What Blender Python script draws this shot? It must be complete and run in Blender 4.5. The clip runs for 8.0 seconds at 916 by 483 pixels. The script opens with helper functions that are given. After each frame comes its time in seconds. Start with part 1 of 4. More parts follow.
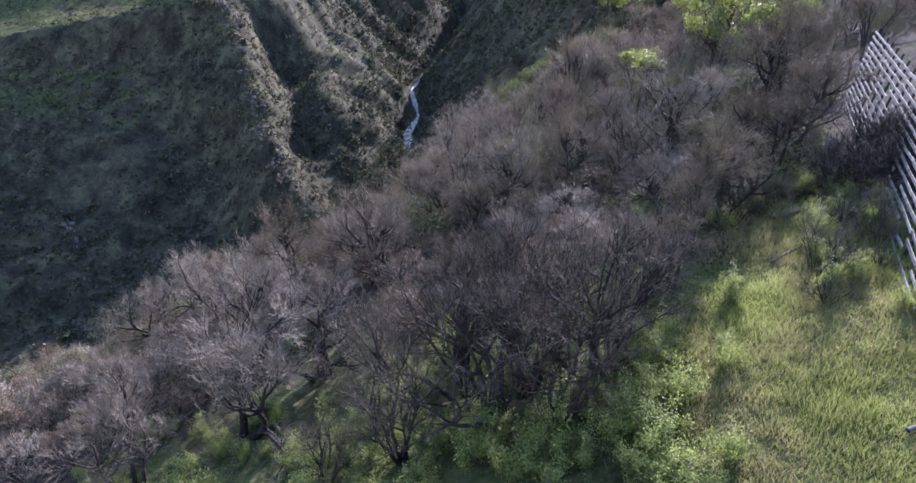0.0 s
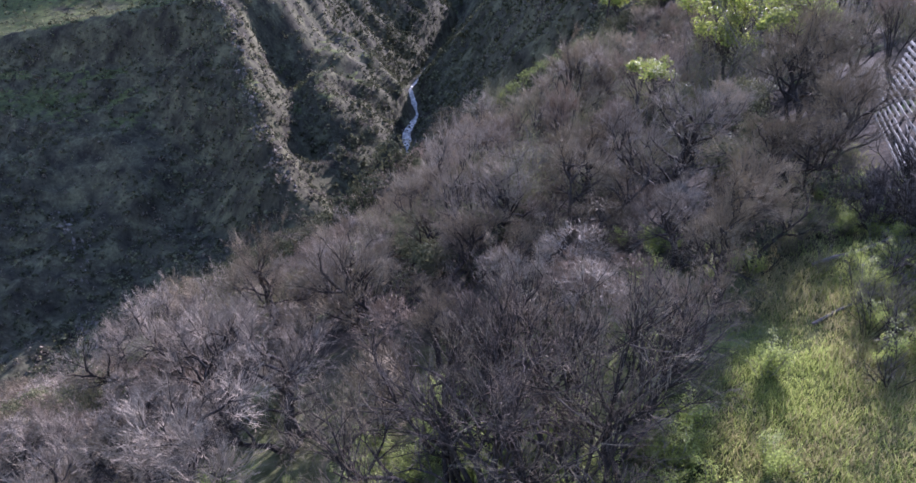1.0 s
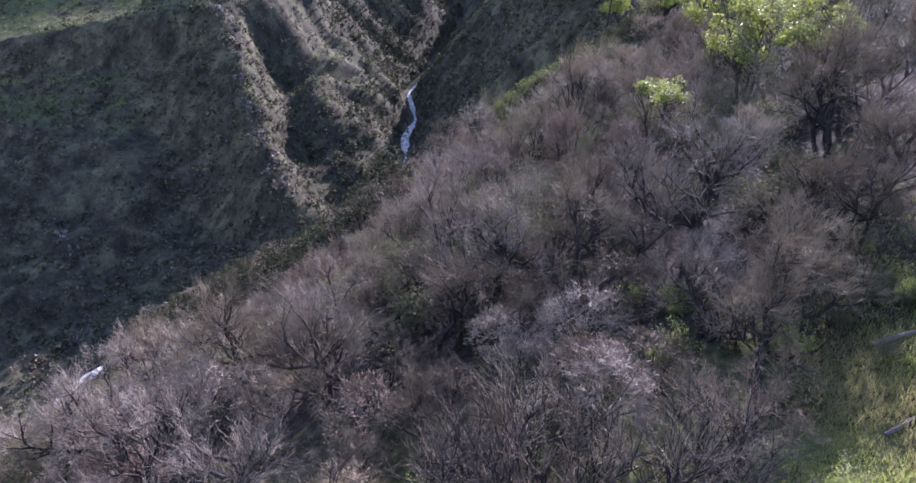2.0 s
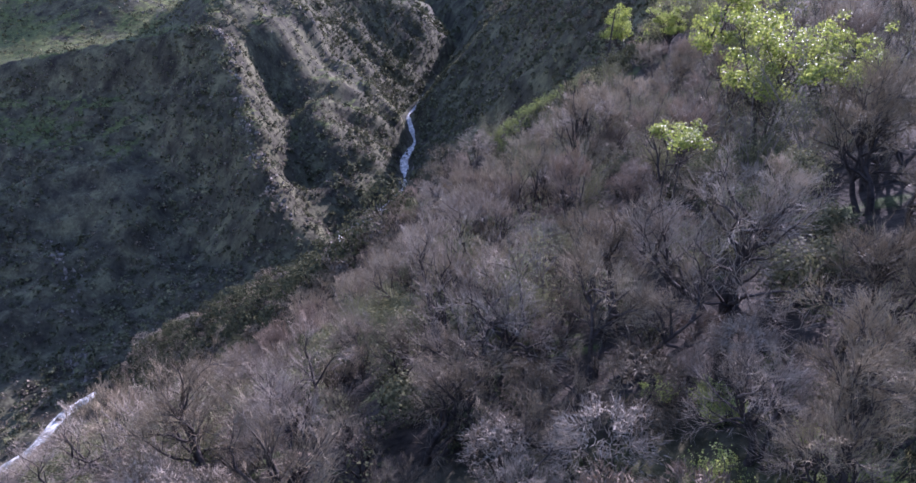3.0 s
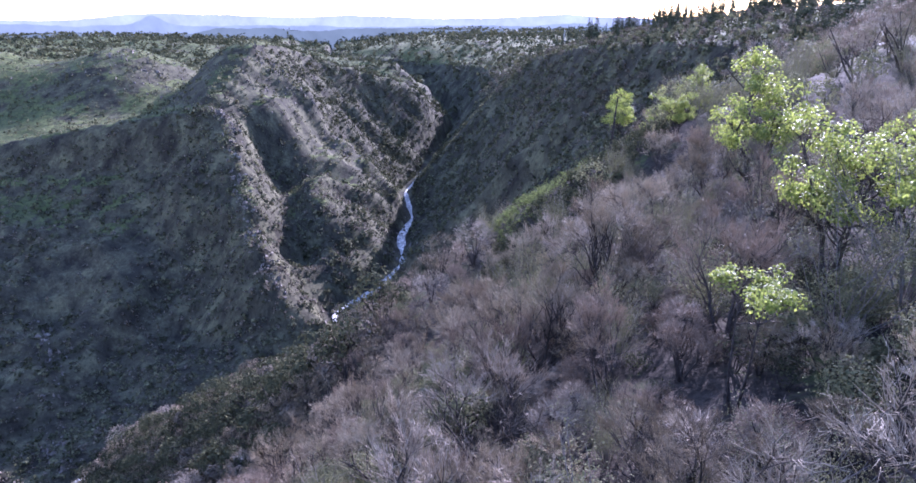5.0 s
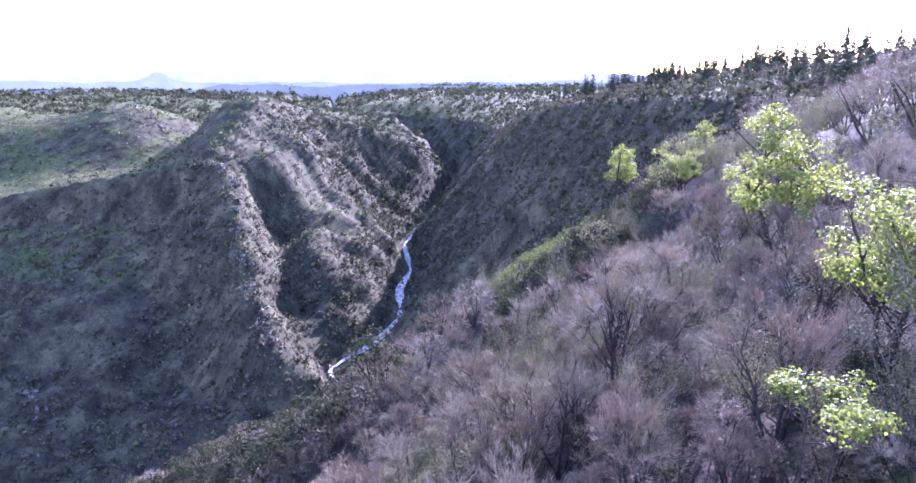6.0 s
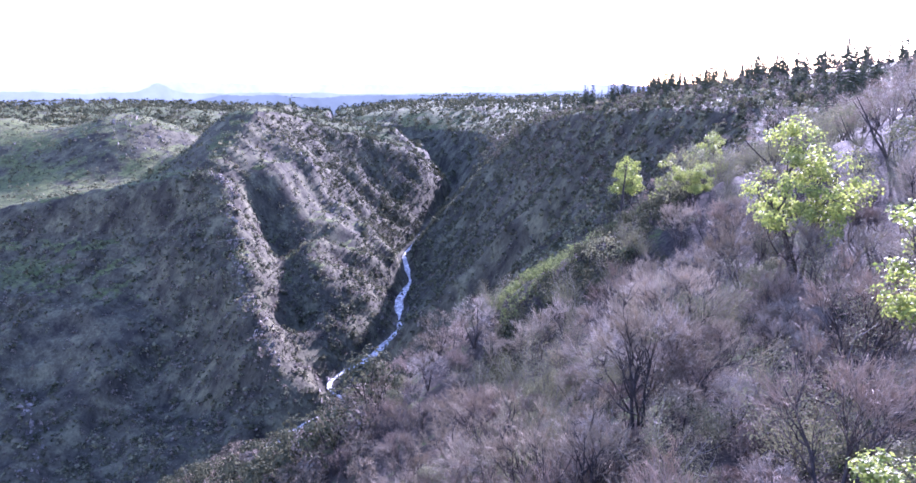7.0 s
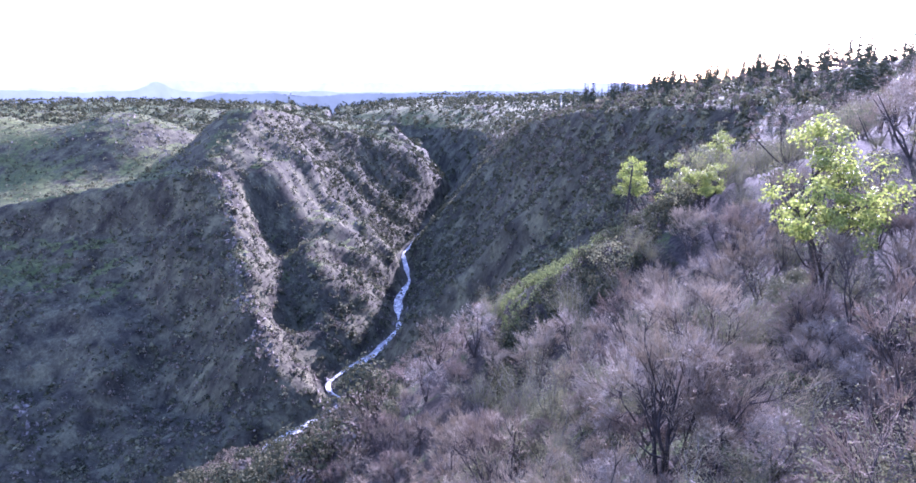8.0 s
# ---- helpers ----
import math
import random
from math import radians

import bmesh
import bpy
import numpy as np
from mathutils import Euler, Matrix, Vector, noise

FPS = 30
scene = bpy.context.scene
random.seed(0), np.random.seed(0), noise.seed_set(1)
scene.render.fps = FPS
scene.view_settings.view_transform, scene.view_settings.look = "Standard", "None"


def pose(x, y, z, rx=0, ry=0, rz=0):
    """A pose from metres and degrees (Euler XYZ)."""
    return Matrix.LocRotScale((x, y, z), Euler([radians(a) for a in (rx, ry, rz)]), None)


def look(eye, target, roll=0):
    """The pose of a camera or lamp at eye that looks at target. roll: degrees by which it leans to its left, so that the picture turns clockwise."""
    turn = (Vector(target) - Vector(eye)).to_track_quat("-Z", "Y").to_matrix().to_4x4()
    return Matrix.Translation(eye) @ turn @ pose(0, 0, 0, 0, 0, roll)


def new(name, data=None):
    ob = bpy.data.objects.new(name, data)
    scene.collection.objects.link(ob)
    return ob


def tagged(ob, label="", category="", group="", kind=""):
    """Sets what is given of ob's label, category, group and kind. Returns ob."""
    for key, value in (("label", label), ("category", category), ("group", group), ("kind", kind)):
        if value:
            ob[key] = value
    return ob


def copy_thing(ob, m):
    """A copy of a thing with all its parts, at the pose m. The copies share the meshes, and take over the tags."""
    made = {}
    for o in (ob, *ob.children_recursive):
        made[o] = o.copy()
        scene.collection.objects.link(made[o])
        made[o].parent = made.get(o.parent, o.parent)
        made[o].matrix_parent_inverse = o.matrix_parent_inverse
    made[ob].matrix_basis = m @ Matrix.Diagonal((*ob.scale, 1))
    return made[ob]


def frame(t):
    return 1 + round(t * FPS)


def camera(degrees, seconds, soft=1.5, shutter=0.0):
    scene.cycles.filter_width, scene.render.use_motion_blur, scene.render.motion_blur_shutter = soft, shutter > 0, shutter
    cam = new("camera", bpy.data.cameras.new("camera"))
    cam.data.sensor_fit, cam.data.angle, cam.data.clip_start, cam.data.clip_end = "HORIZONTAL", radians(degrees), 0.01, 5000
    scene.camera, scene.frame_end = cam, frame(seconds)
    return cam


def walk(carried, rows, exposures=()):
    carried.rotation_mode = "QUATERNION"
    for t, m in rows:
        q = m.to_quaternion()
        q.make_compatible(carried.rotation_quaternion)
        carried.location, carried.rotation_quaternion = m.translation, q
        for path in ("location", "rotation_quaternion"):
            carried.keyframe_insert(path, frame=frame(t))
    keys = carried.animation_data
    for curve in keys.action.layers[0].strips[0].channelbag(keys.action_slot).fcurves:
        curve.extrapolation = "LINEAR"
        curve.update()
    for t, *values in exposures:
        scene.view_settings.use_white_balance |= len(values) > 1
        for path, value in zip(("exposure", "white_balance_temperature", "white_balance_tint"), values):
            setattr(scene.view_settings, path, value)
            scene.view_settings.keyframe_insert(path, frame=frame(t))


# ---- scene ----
cam = camera(73.8, 8.0, soft=1.6)

# Seconds, place, heading (90 is level), lean, turn: a level flight over the hillside that lifts its gaze.
PATH = [
    (0.0, 0.00, 0.00, 0.00, -27.95, 0.41, 0.02), (0.5, 0.28, 2.45, 0.05, -28.13, 0.32, 0.02),
    (1.0, 0.55, 5.09, 0.11, -28.13, 0.21, 0.01), (1.5, 0.80, 7.89, 0.19, -28.15, 0.15, -0.06),
    (3.0, 1.32, 16.63, 0.53, -25.87, 0.13, -0.15), (3.5, 1.41, 19.86, 0.70, -24.75, 0.03, -0.19),
    (4.0, 1.47, 23.17, 0.82, -23.15, 0.00, -0.25), (4.5, 1.52, 26.60, 0.90, -21.44, -0.01, -0.29),
    (5.0, 1.50, 30.08, 1.00, -19.04, -0.03, -0.39), (6.5, 1.36, 39.15, 1.16, -13.29, -0.04, -0.55),
    (7.0, 1.40, 42.09, 1.15, -13.27, -0.09, -0.54), (7.5, 1.47, 44.99, 1.11, -13.35, -0.10, -0.54),
    (8.0, 1.51, 47.96, 1.07, -13.42, -0.12, -0.59)]


def view(x, y, z, pitch, lean, turn):
    return pose(x, y, z, 0, 0, turn) @ pose(0, 0, 0, 90 + pitch) @ pose(0, 0, 0, 0, 0, lean)


walk(cam, [(t, view(*row)) for t, *row in PATH],
     exposures=[(0.0, 2.05, 5400, 32), (2.0, 2.13, 5440, 40), (4.3, 2.22, 5080, 39), (5.0, 2.57, 5040, 42), (6.2, 3.13, 5000, 52), (8.0, 3.13, 5000, 52)])

# ---- light ----
SUN_ELEVATION, SUN_AZIMUTH = radians(23), radians(24)      # ahead of the flight, to its right
world = bpy.data.worlds.new("sky")
scene.world = world
world.use_nodes = True
wn = world.node_tree.nodes
sky = wn.new("ShaderNodeTexSky")
sky.sky_type, sky.sun_disc = "NISHITA", False
sky.sun_elevation, sky.sun_rotation = SUN_ELEVATION, SUN_AZIMUTH
sky.air_density, sky.dust_density, sky.altitude = 1.5, 1.0, 600
wn["Background"].inputs["Strength"].default_value = 0.115
world.node_tree.links.new(sky.outputs[0], wn["Background"].inputs["Color"])
sun = new("sun", bpy.data.lights.new("sun", "SUN"))
sun.data.energy, sun.data.angle, sun.data.color = 5.0, radians(0.6), (1.0, 0.93, 0.83)
TO_SUN = Vector((math.sin(SUN_AZIMUTH) * math.cos(SUN_ELEVATION), math.cos(SUN_AZIMUTH) * math.cos(SUN_ELEVATION), math.sin(SUN_ELEVATION)))
sun.matrix_world = look(TO_SUN * 50, (0, 0, 0))


# ---- materials ----
def material(name):
    m = bpy.data.materials.new(name)
    m.use_nodes = True
    return m, m.node_tree.nodes, m.node_tree.links, m.node_tree.nodes["Principled BSDF"]


def noise_node(n, l, scale, detail=5.0, rough=0.6, coord=None, kind="ShaderNodeTexNoise"):
    tex = n.new(kind)
    tex.inputs["Scale"].default_value, tex.inputs["Detail"].default_value = scale, detail
    tex.inputs["Roughness"].default_value = rough
    if coord is not None:
        l.new(coord, tex.inputs["Vector"])
    return tex.outputs[0]


def ramp(n, l, value, stops):
    r = n.new("ShaderNodeValToRGB")
    e = r.color_ramp.elements
    while len(e) < len(stops):
        e.new(0.5)
    for el, (at, c) in zip(e, stops):
        el.position, el.color = at, (*c, 1) if len(c) == 3 else c
    l.new(value, r.inputs[0])
    return r.outputs[0]


def grey(v):
    return (v, v, v)


def blend(n, l, fac, a, b):
    m = n.new("ShaderNodeMix")
    m.data_type = "RGBA"
    for sock, v in ((m.inputs[0], fac), (m.inputs[6], a), (m.inputs[7], b)):
        if isinstance(v, (tuple, list)):
            sock.default_value = (*v, 1)
        elif isinstance(v, (int, float)):
            sock.default_value = v
        else:
            l.new(v, sock)
    return m.outputs[2]


def bump(n, l, height, bsdf, strength=0.5, distance=0.1):
    b = n.new("ShaderNodeBump")
    b.inputs["Strength"].default_value, b.inputs["Distance"].default_value = strength, distance
    l.new(height, b.inputs["Height"])
    l.new(b.outputs[0], bsdf.inputs["Normal"])


def plain(name, low, high, scale, rough=0.85, per_object=0.25, per_island=0.0, bump_d=0.0, gloss=0.1):
    """A mottled surface between two colours, shifted a little from object to object or piece to piece."""
    m, n, l, b = material(name)
    co = n.new("ShaderNodeTexCoord").outputs["Object"]
    v = noise_node(n, l, scale, coord=co)
    c = ramp(n, l, v, [(0.3, low), (0.7, high)])
    hsv = n.new("ShaderNodeHueSaturation")
    mr = n.new("ShaderNodeMapRange")
    src = n.new("ShaderNodeNewGeometry").outputs["Random Per Island"] if per_island else n.new("ShaderNodeObjectInfo").outputs["Random"]
    amount = per_island or per_object
    l.new(src, mr.inputs[0])
    mr.inputs[3].default_value, mr.inputs[4].default_value = 1 - amount, 1 + amount
    l.new(mr.outputs[0], hsv.inputs["Value"])
    l.new(c, hsv.inputs["Color"])
    l.new(hsv.outputs[0], b.inputs["Base Color"])
    b.inputs["Roughness"].default_value, b.inputs["Specular IOR Level"].default_value = rough, gloss
    if bump_d:
        bump(n, l, v, b, 0.8, bump_d)
    return m


def leafy(name, low, high, glow=0.45, rough=0.5, gloss=0.2):
    """Leaves that let light through; each leaf has a shade of its own."""
    m, n, l, b = material(name)
    g = n.new("ShaderNodeNewGeometry")
    c = ramp(n, l, g.outputs["Random Per Island"], [(0.0, low), (1.0, high)])
    l.new(c, b.inputs["Base Color"])
    b.inputs["Roughness"].default_value, b.inputs["Specular IOR Level"].default_value = rough, gloss
    t = n.new("ShaderNodeBsdfTranslucent")
    l.new(c, t.inputs["Color"])
    mix = n.new("ShaderNodeMixShader")
    mix.inputs[0].default_value = glow
    l.new(b.outputs[0], mix.inputs[1])
    l.new(t.outputs[0], mix.inputs[2])
    l.new(mix.outputs[0], n["Material Output"].inputs["Surface"])
    return m


BARK = plain("charred_bark", (0.012, 0.0105, 0.01), (0.05, 0.042, 0.038), 6, 0.9, 0.3, bump_d=0.02)
BARK_GREY = plain("grey_bark", (0.07, 0.06, 0.055), (0.17, 0.15, 0.14), 6, 0.9, 0.3, bump_d=0.02)


def twig_material(name, low, high, glow=0.08):
    """Dead twigs and clinging dry leaves, lighter or darker piece by piece."""
    m, n, l, b = material(name)
    v = noise_node(n, l, 0.17, 4, 0.6, n.new("ShaderNodeTexCoord").outputs["Object"])
    c = ramp(n, l, v, [(0.36, low), (0.64, high)])
    hsv = n.new("ShaderNodeHueSaturation")
    mr = n.new("ShaderNodeMapRange")
    l.new(n.new("ShaderNodeNewGeometry").outputs["Random Per Island"], mr.inputs[0])
    mr.inputs[3].default_value, mr.inputs[4].default_value = 0.8, 1.18
    each = n.new("ShaderNodeMapRange")      # from tree to tree
    l.new(n.new("ShaderNodeObjectInfo").outputs["Random"], each.inputs[0])
    each.inputs[3].default_value, each.inputs[4].default_value = 0.68, 1.15
    both = n.new("ShaderNodeMath")
    both.operation = "MULTIPLY"
    l.new(mr.outputs[0], both.inputs[0])
    l.new(each.outputs[0], both.inputs[1])
    l.new(both.outputs[0], hsv.inputs["Value"])
    l.new(c, hsv.inputs["Color"])
    l.new(hsv.outputs[0], b.inputs["Base Color"])
    b.inputs["Roughness"].default_value, b.inputs["Specular IOR Level"].default_value = 0.7, 0.08
    t = n.new("ShaderNodeBsdfTranslucent")
    l.new(hsv.outputs[0], t.inputs["Color"])
    mix = n.new("ShaderNodeMixShader")
    mix.inputs[0].default_value = glow
    l.new(b.outputs[0], mix.inputs[1])
    l.new(t.outputs[0], mix.inputs[2])
    l.new(mix.outputs[0], n["Material Output"].inputs["Surface"])
    return m


TWIG_ASH = twig_material("ash_grey_twigs", (0.135, 0.112, 0.087), (0.30, 0.255, 0.203))
TWIG_BROWN = twig_material("brown_twigs", (0.092, 0.073, 0.047), (0.245, 0.2, 0.135))
TWIG_MAUVE = twig_material("red_brown_twigs", (0.1, 0.074, 0.054), (0.24, 0.185, 0.138))
TWIG_CHAR = twig_material("charred_twigs", (0.03, 0.026, 0.023), (0.12, 0.098, 0.085))
TWIG_TAN = twig_material("tan_twigs", (0.112, 0.092, 0.064), (0.28, 0.235, 0.172))
TWIGS = (TWIG_ASH, TWIG_BROWN, TWIG_MAUVE)
LEAF_NEW = leafy("spring_leaves", (0.09, 0.122, 0.02), (0.25, 0.278, 0.06), 0.5)
LEAF_GREEN = leafy("green_leaves", (0.14, 0.18, 0.04), (0.33, 0.37, 0.11), 0.5)
LEAF_KNOLL = leafy("knoll_leaves", (0.035, 0.05, 0.018), (0.13, 0.15, 0.05), 0.35, 0.8, 0.05)
LEAF_OLIVE = leafy("olive_leaves", (0.068, 0.072, 0.037), (0.135, 0.132, 0.072), 0.3, 0.75, 0.06)
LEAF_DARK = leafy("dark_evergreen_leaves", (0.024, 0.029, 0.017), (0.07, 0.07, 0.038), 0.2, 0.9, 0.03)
BRUSH = leafy("grey_brush", (0.055, 0.049, 0.038), (0.15, 0.128, 0.1), 0.2, 0.9, 0.03)
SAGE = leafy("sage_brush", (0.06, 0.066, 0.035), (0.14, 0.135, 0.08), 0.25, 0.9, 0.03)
NEEDLE = leafy("needles", (0.03, 0.042, 0.028), (0.085, 0.095, 0.055), 0.2, 0.8, 0.05)
GRASS = leafy("grass_blades", (0.13, 0.16, 0.04), (0.27, 0.285, 0.09), 0.5)
WEATHERED = plain("weathered_boards", (0.08, 0.077, 0.072), (0.27, 0.258, 0.245), 3, 0.8, 0.25, bump_d=0.01)
ROCK = plain("pale_rock", (0.05, 0.043, 0.037), (0.17, 0.15, 0.13), 0.25, 0.9, per_island=0.3, bump_d=1.0)
ASPHALT = plain("worn_asphalt", (0.07, 0.07, 0.07), (0.13, 0.125, 0.12), 0.8, 0.8, 0.0)
STEEL = plain("galvanised_steel", (0.25, 0.26, 0.27), (0.4, 0.41, 0.42), 2, 0.5, 0.1)
STRAW = leafy("dry_grass", (0.20, 0.175, 0.08), (0.34, 0.30, 0.15), 0.4)


def ground_material():
    m, n, l, b = material("hillside_ground")
    geo = n.new("ShaderNodeNewGeometry")
    pos = geo.outputs["Position"]
    sep = n.new("ShaderNodeSeparateXYZ")
    l.new(geo.outputs["True Normal"], sep.inputs[0])
    squeeze = n.new("ShaderNodeVectorMath")
    squeeze.operation = "MULTIPLY"
    l.new(pos, squeeze.inputs[0])
    squeeze.inputs[1].default_value = (1, 1, 0.22)      # streaks that run down the steep faces
    big = noise_node(n, l, 0.011, 9, 0.68, pos)
    streak = noise_node(n, l, 0.035, 9, 0.72, squeeze.outputs[0])
    mid = noise_node(n, l, 0.10, 8, 0.72, pos)
    fine = noise_node(n, l, 1.3, 6, 0.7, pos)
    grass = ramp(n, l, big, [(0.36, (0.043, 0.055, 0.02)), (0.52, (0.087, 0.097, 0.037)), (0.68, (0.108, 0.108, 0.052))])
    grass = blend(n, l, ramp(n, l, mid, [(0.46, grey(0.0)), (0.56, grey(0.75))]), grass, (0.035, 0.038, 0.022))
    brown = ramp(n, l, streak, [(0.36, (0.02, 0.018, 0.015)), (0.50, (0.045, 0.043, 0.029)), (0.64, (0.088, 0.085, 0.05))])
    stone = ramp(n, l, streak, [(0.36, (0.03, 0.027, 0.022)), (0.52, (0.062, 0.056, 0.044)), (0.68, (0.115, 0.103, 0.083))])
    steep = n.new("ShaderNodeMapRange")
    l.new(sep.outputs["Z"], steep.inputs[0])
    steep.inputs[1].default_value, steep.inputs[2].default_value = 0.93, 0.70
    sway = n.new("ShaderNodeMath")
    sway.operation = "MULTIPLY_ADD"
    l.new(big, sway.inputs[0])
    sway.inputs[1].default_value = 1.6
    l.new(steep.outputs[0], sway.inputs[2])
    level = n.new("ShaderNodeSeparateXYZ")
    l.new(pos, level.inputs[0])
    scrub_shade = n.new("ShaderNodeMapRange")      # grass grows on the heights; brown scrub in the depth also paints its shade
    l.new(level.outputs["Z"], scrub_shade.inputs[0])
    scrub_shade.inputs[1].default_value, scrub_shade.inputs[2].default_value = -255, -360
    down = n.new("ShaderNodeMath")
    l.new(sway.outputs[0], down.inputs[0])
    l.new(scrub_shade.outputs[0], down.inputs[1])
    turf = blend(n, l, ramp(n, l, down.outputs[0], [(0.86, grey(0.0)), (1.28, grey(1.0))]), grass, brown)
    bare = n.new("ShaderNodeMapRange")
    l.new(sep.outputs["Z"], bare.inputs[0])
    bare.inputs[1].default_value, bare.inputs[2].default_value = 0.72, 0.42
    crag = n.new("ShaderNodeMath")
    crag.operation = "MULTIPLY_ADD"
    l.new(streak, crag.inputs[0])
    crag.inputs[1].default_value = 1.5
    l.new(bare.outputs[0], crag.inputs[2])
    col = blend(n, l, ramp(n, l, crag.outputs[0], [(1.0, grey(0.0)), (1.3, grey(0.9))]), turf, stone)
    # burnt soil with green patches, darkened also as painted shade under the wood
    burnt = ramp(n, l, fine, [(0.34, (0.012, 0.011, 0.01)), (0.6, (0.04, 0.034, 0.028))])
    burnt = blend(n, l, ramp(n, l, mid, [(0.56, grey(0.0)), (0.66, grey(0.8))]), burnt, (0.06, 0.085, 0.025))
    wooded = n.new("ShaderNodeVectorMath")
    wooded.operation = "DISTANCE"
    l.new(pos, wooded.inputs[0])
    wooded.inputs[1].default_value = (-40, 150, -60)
    floor_shade = n.new("ShaderNodeMapRange")
    l.new(wooded.outputs["Value"], floor_shade.inputs[0])
    floor_shade.inputs[1].default_value, floor_shade.inputs[2].default_value = 215, 170
    col = blend(n, l, floor_shade.outputs[0], col, burnt)
    lush = ramp(n, l, fine, [(0.34, (0.065, 0.085, 0.027)), (0.52, (0.13, 0.145, 0.05)), (0.68, (0.21, 0.205, 0.085))])
    apart = n.new("ShaderNodeVectorMath")
    apart.operation = "DISTANCE"
    l.new(pos, apart.inputs[0])
    apart.inputs[1].default_value = (5, 12, -15)
    reach = n.new("ShaderNodeMapRange")
    l.new(apart.outputs["Value"], reach.inputs[0])
    reach.inputs[1].default_value, reach.inputs[2].default_value = 27, 11
    near = n.new("ShaderNodeMath")
    near.operation = "MULTIPLY"
    l.new(reach.outputs[0], near.inputs[0])
    l.new(ramp(n, l, mid, [(0.36, grey(0.35)), (0.6, grey(1.0))]), near.inputs[1])
    col = blend(n, l, near.outputs[0], col, lush)
    speck = noise_node(n, l, 0.3, 7, 0.75, squeeze.outputs[0])
    tint = ramp(n, l, speck, [(0.38, grey(0.66)), (0.52, grey(1.0)), (0.66, grey(1.3))])
    mul = n.new("ShaderNodeMix")
    mul.data_type, mul.blend_type = "RGBA", "MULTIPLY"
    mul.inputs[0].default_value = 1.0
    l.new(col, mul.inputs[6])
    l.new(tint, mul.inputs[7])
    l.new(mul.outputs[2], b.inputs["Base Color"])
    b.inputs["Roughness"].default_value, b.inputs["Specular IOR Level"].default_value = 0.95, 0.03
    bump(n, l, speck, b, 0.6, 0.7)
    return m


GROUND = ground_material()


# ---- terrain ----
def lattice(ix, iy, seed):
    h = (ix * 374761393 + iy * 668265263 + seed * 2147483647) & 0xFFFFFFFF
    h = ((h ^ (h >> 13)) * 1274126177) & 0xFFFFFFFF
    return ((h ^ (h >> 16)) & 0xFFFF) / 65535.0


def rough(x, y, seed=0):
    """Smooth random heights from 0 to 1."""
    fx, fy = np.floor(x), np.floor(y)
    ix, iy = fx.astype(np.int64), fy.astype(np.int64)
    u, v = x - fx, y - fy
    u, v = u * u * (3 - 2 * u), v * v * (3 - 2 * v)
    a, b = lattice(ix, iy, seed), lattice(ix + 1, iy, seed)
    c, d = lattice(ix, iy + 1, seed), lattice(ix + 1, iy + 1, seed)
    return (a + (b - a) * u) * (1 - v) + (c + (d - c) * u) * v


def hills(x, y, size, octaves=4, seed=0):
    total, amp, norm = 0, 1.0, 0.0
    for o in range(octaves):
        total, norm = total + amp * (rough(x / size + 17.3 * o, y / size - 9.1 * o, seed + o) - 0.5), norm + amp
        amp, size = amp * 0.5, size / 2.03
    return 2 * total / norm


def ridged(x, y, size, octaves=3, seed=0):
    total, amp, norm = 0, 1.0, 0.0
    for o in range(octaves):
        total, norm = total + amp * (1 - np.abs(2 * rough(x / size + 5.7 * o, y / size + 3.3 * o, seed + o) - 1)), norm + amp
        amp, size = amp * 0.5, size / 2.1
    return total / norm


def ease(a, b, v):
    s = np.clip((v - a) / (b - a), 0, 1)
    return s * s * (3 - 2 * s)


# The river's course, the rim of the far wall, and the crest of the near one: y, x, z.
RIVER = np.array([(-600, -690, -440), (0, -540, -425), (300, -440, -405), (421, -373, -401), (466, -371, -399), (489, -356, -398), (600, -250, -380),
                  (690, -145, -358), (723, -129, -356), (740, -151, -355), (763, -158, -354), (794, -142, -352), (833, -112, -350), (921, -80, -345),
                  (1040, -91, -337), (1132, -77, -332), (1291, -102, -322), (1422, -74, -314), (1650, -40, -300), (1850, 20, -285), (2150, -60, -215),
                  (2600, -500, -110), (5200, -900, -60)], float)
CREST = np.array([(-600, 90, 10), (0, 60, 2), (50, 70, 0), (180, 103, -4), (300, 174, -5), (500, 235, -6), (700, 205, -12), (900, 172, -20),
                  (1200, 150, -44), (1600, 128, -100), (2000, 110, -112), (2350, -60, -112), (2700, -420, -95), (5200, -700, -60)], float)
RIM = np.array([(-2600, 1500, -240), (-1400, 1220, -215), (-790, 1100, -186), (-648, 1090, -159), (-398, 1050, -115), (-385, 1290, -34), (-346, 1500, -52),
                (-131, 1700, -127), (-40, 1880, -215), (-190, 2150, -110), (-750, 2700, -60), (-1100, 5200, -40)], float)
RIB = np.array([(-388, 1290, -36), (-337, 1275, -72), (-252, 1240, -168), (-171, 1200, -227), (-117, 1150, -275)], float)
GULLY = np.array([(-318, 1070, -150), (-272, 985, -250), (-215, 853, -310), (-165, 765, -350)], float)
SPUR = np.array([(-398, 1050, -115), (-361, 1028, -151), (-316, 920, -195), (-272, 812, -236), (-206, 722, -310), (-162, 700, -345)], float)


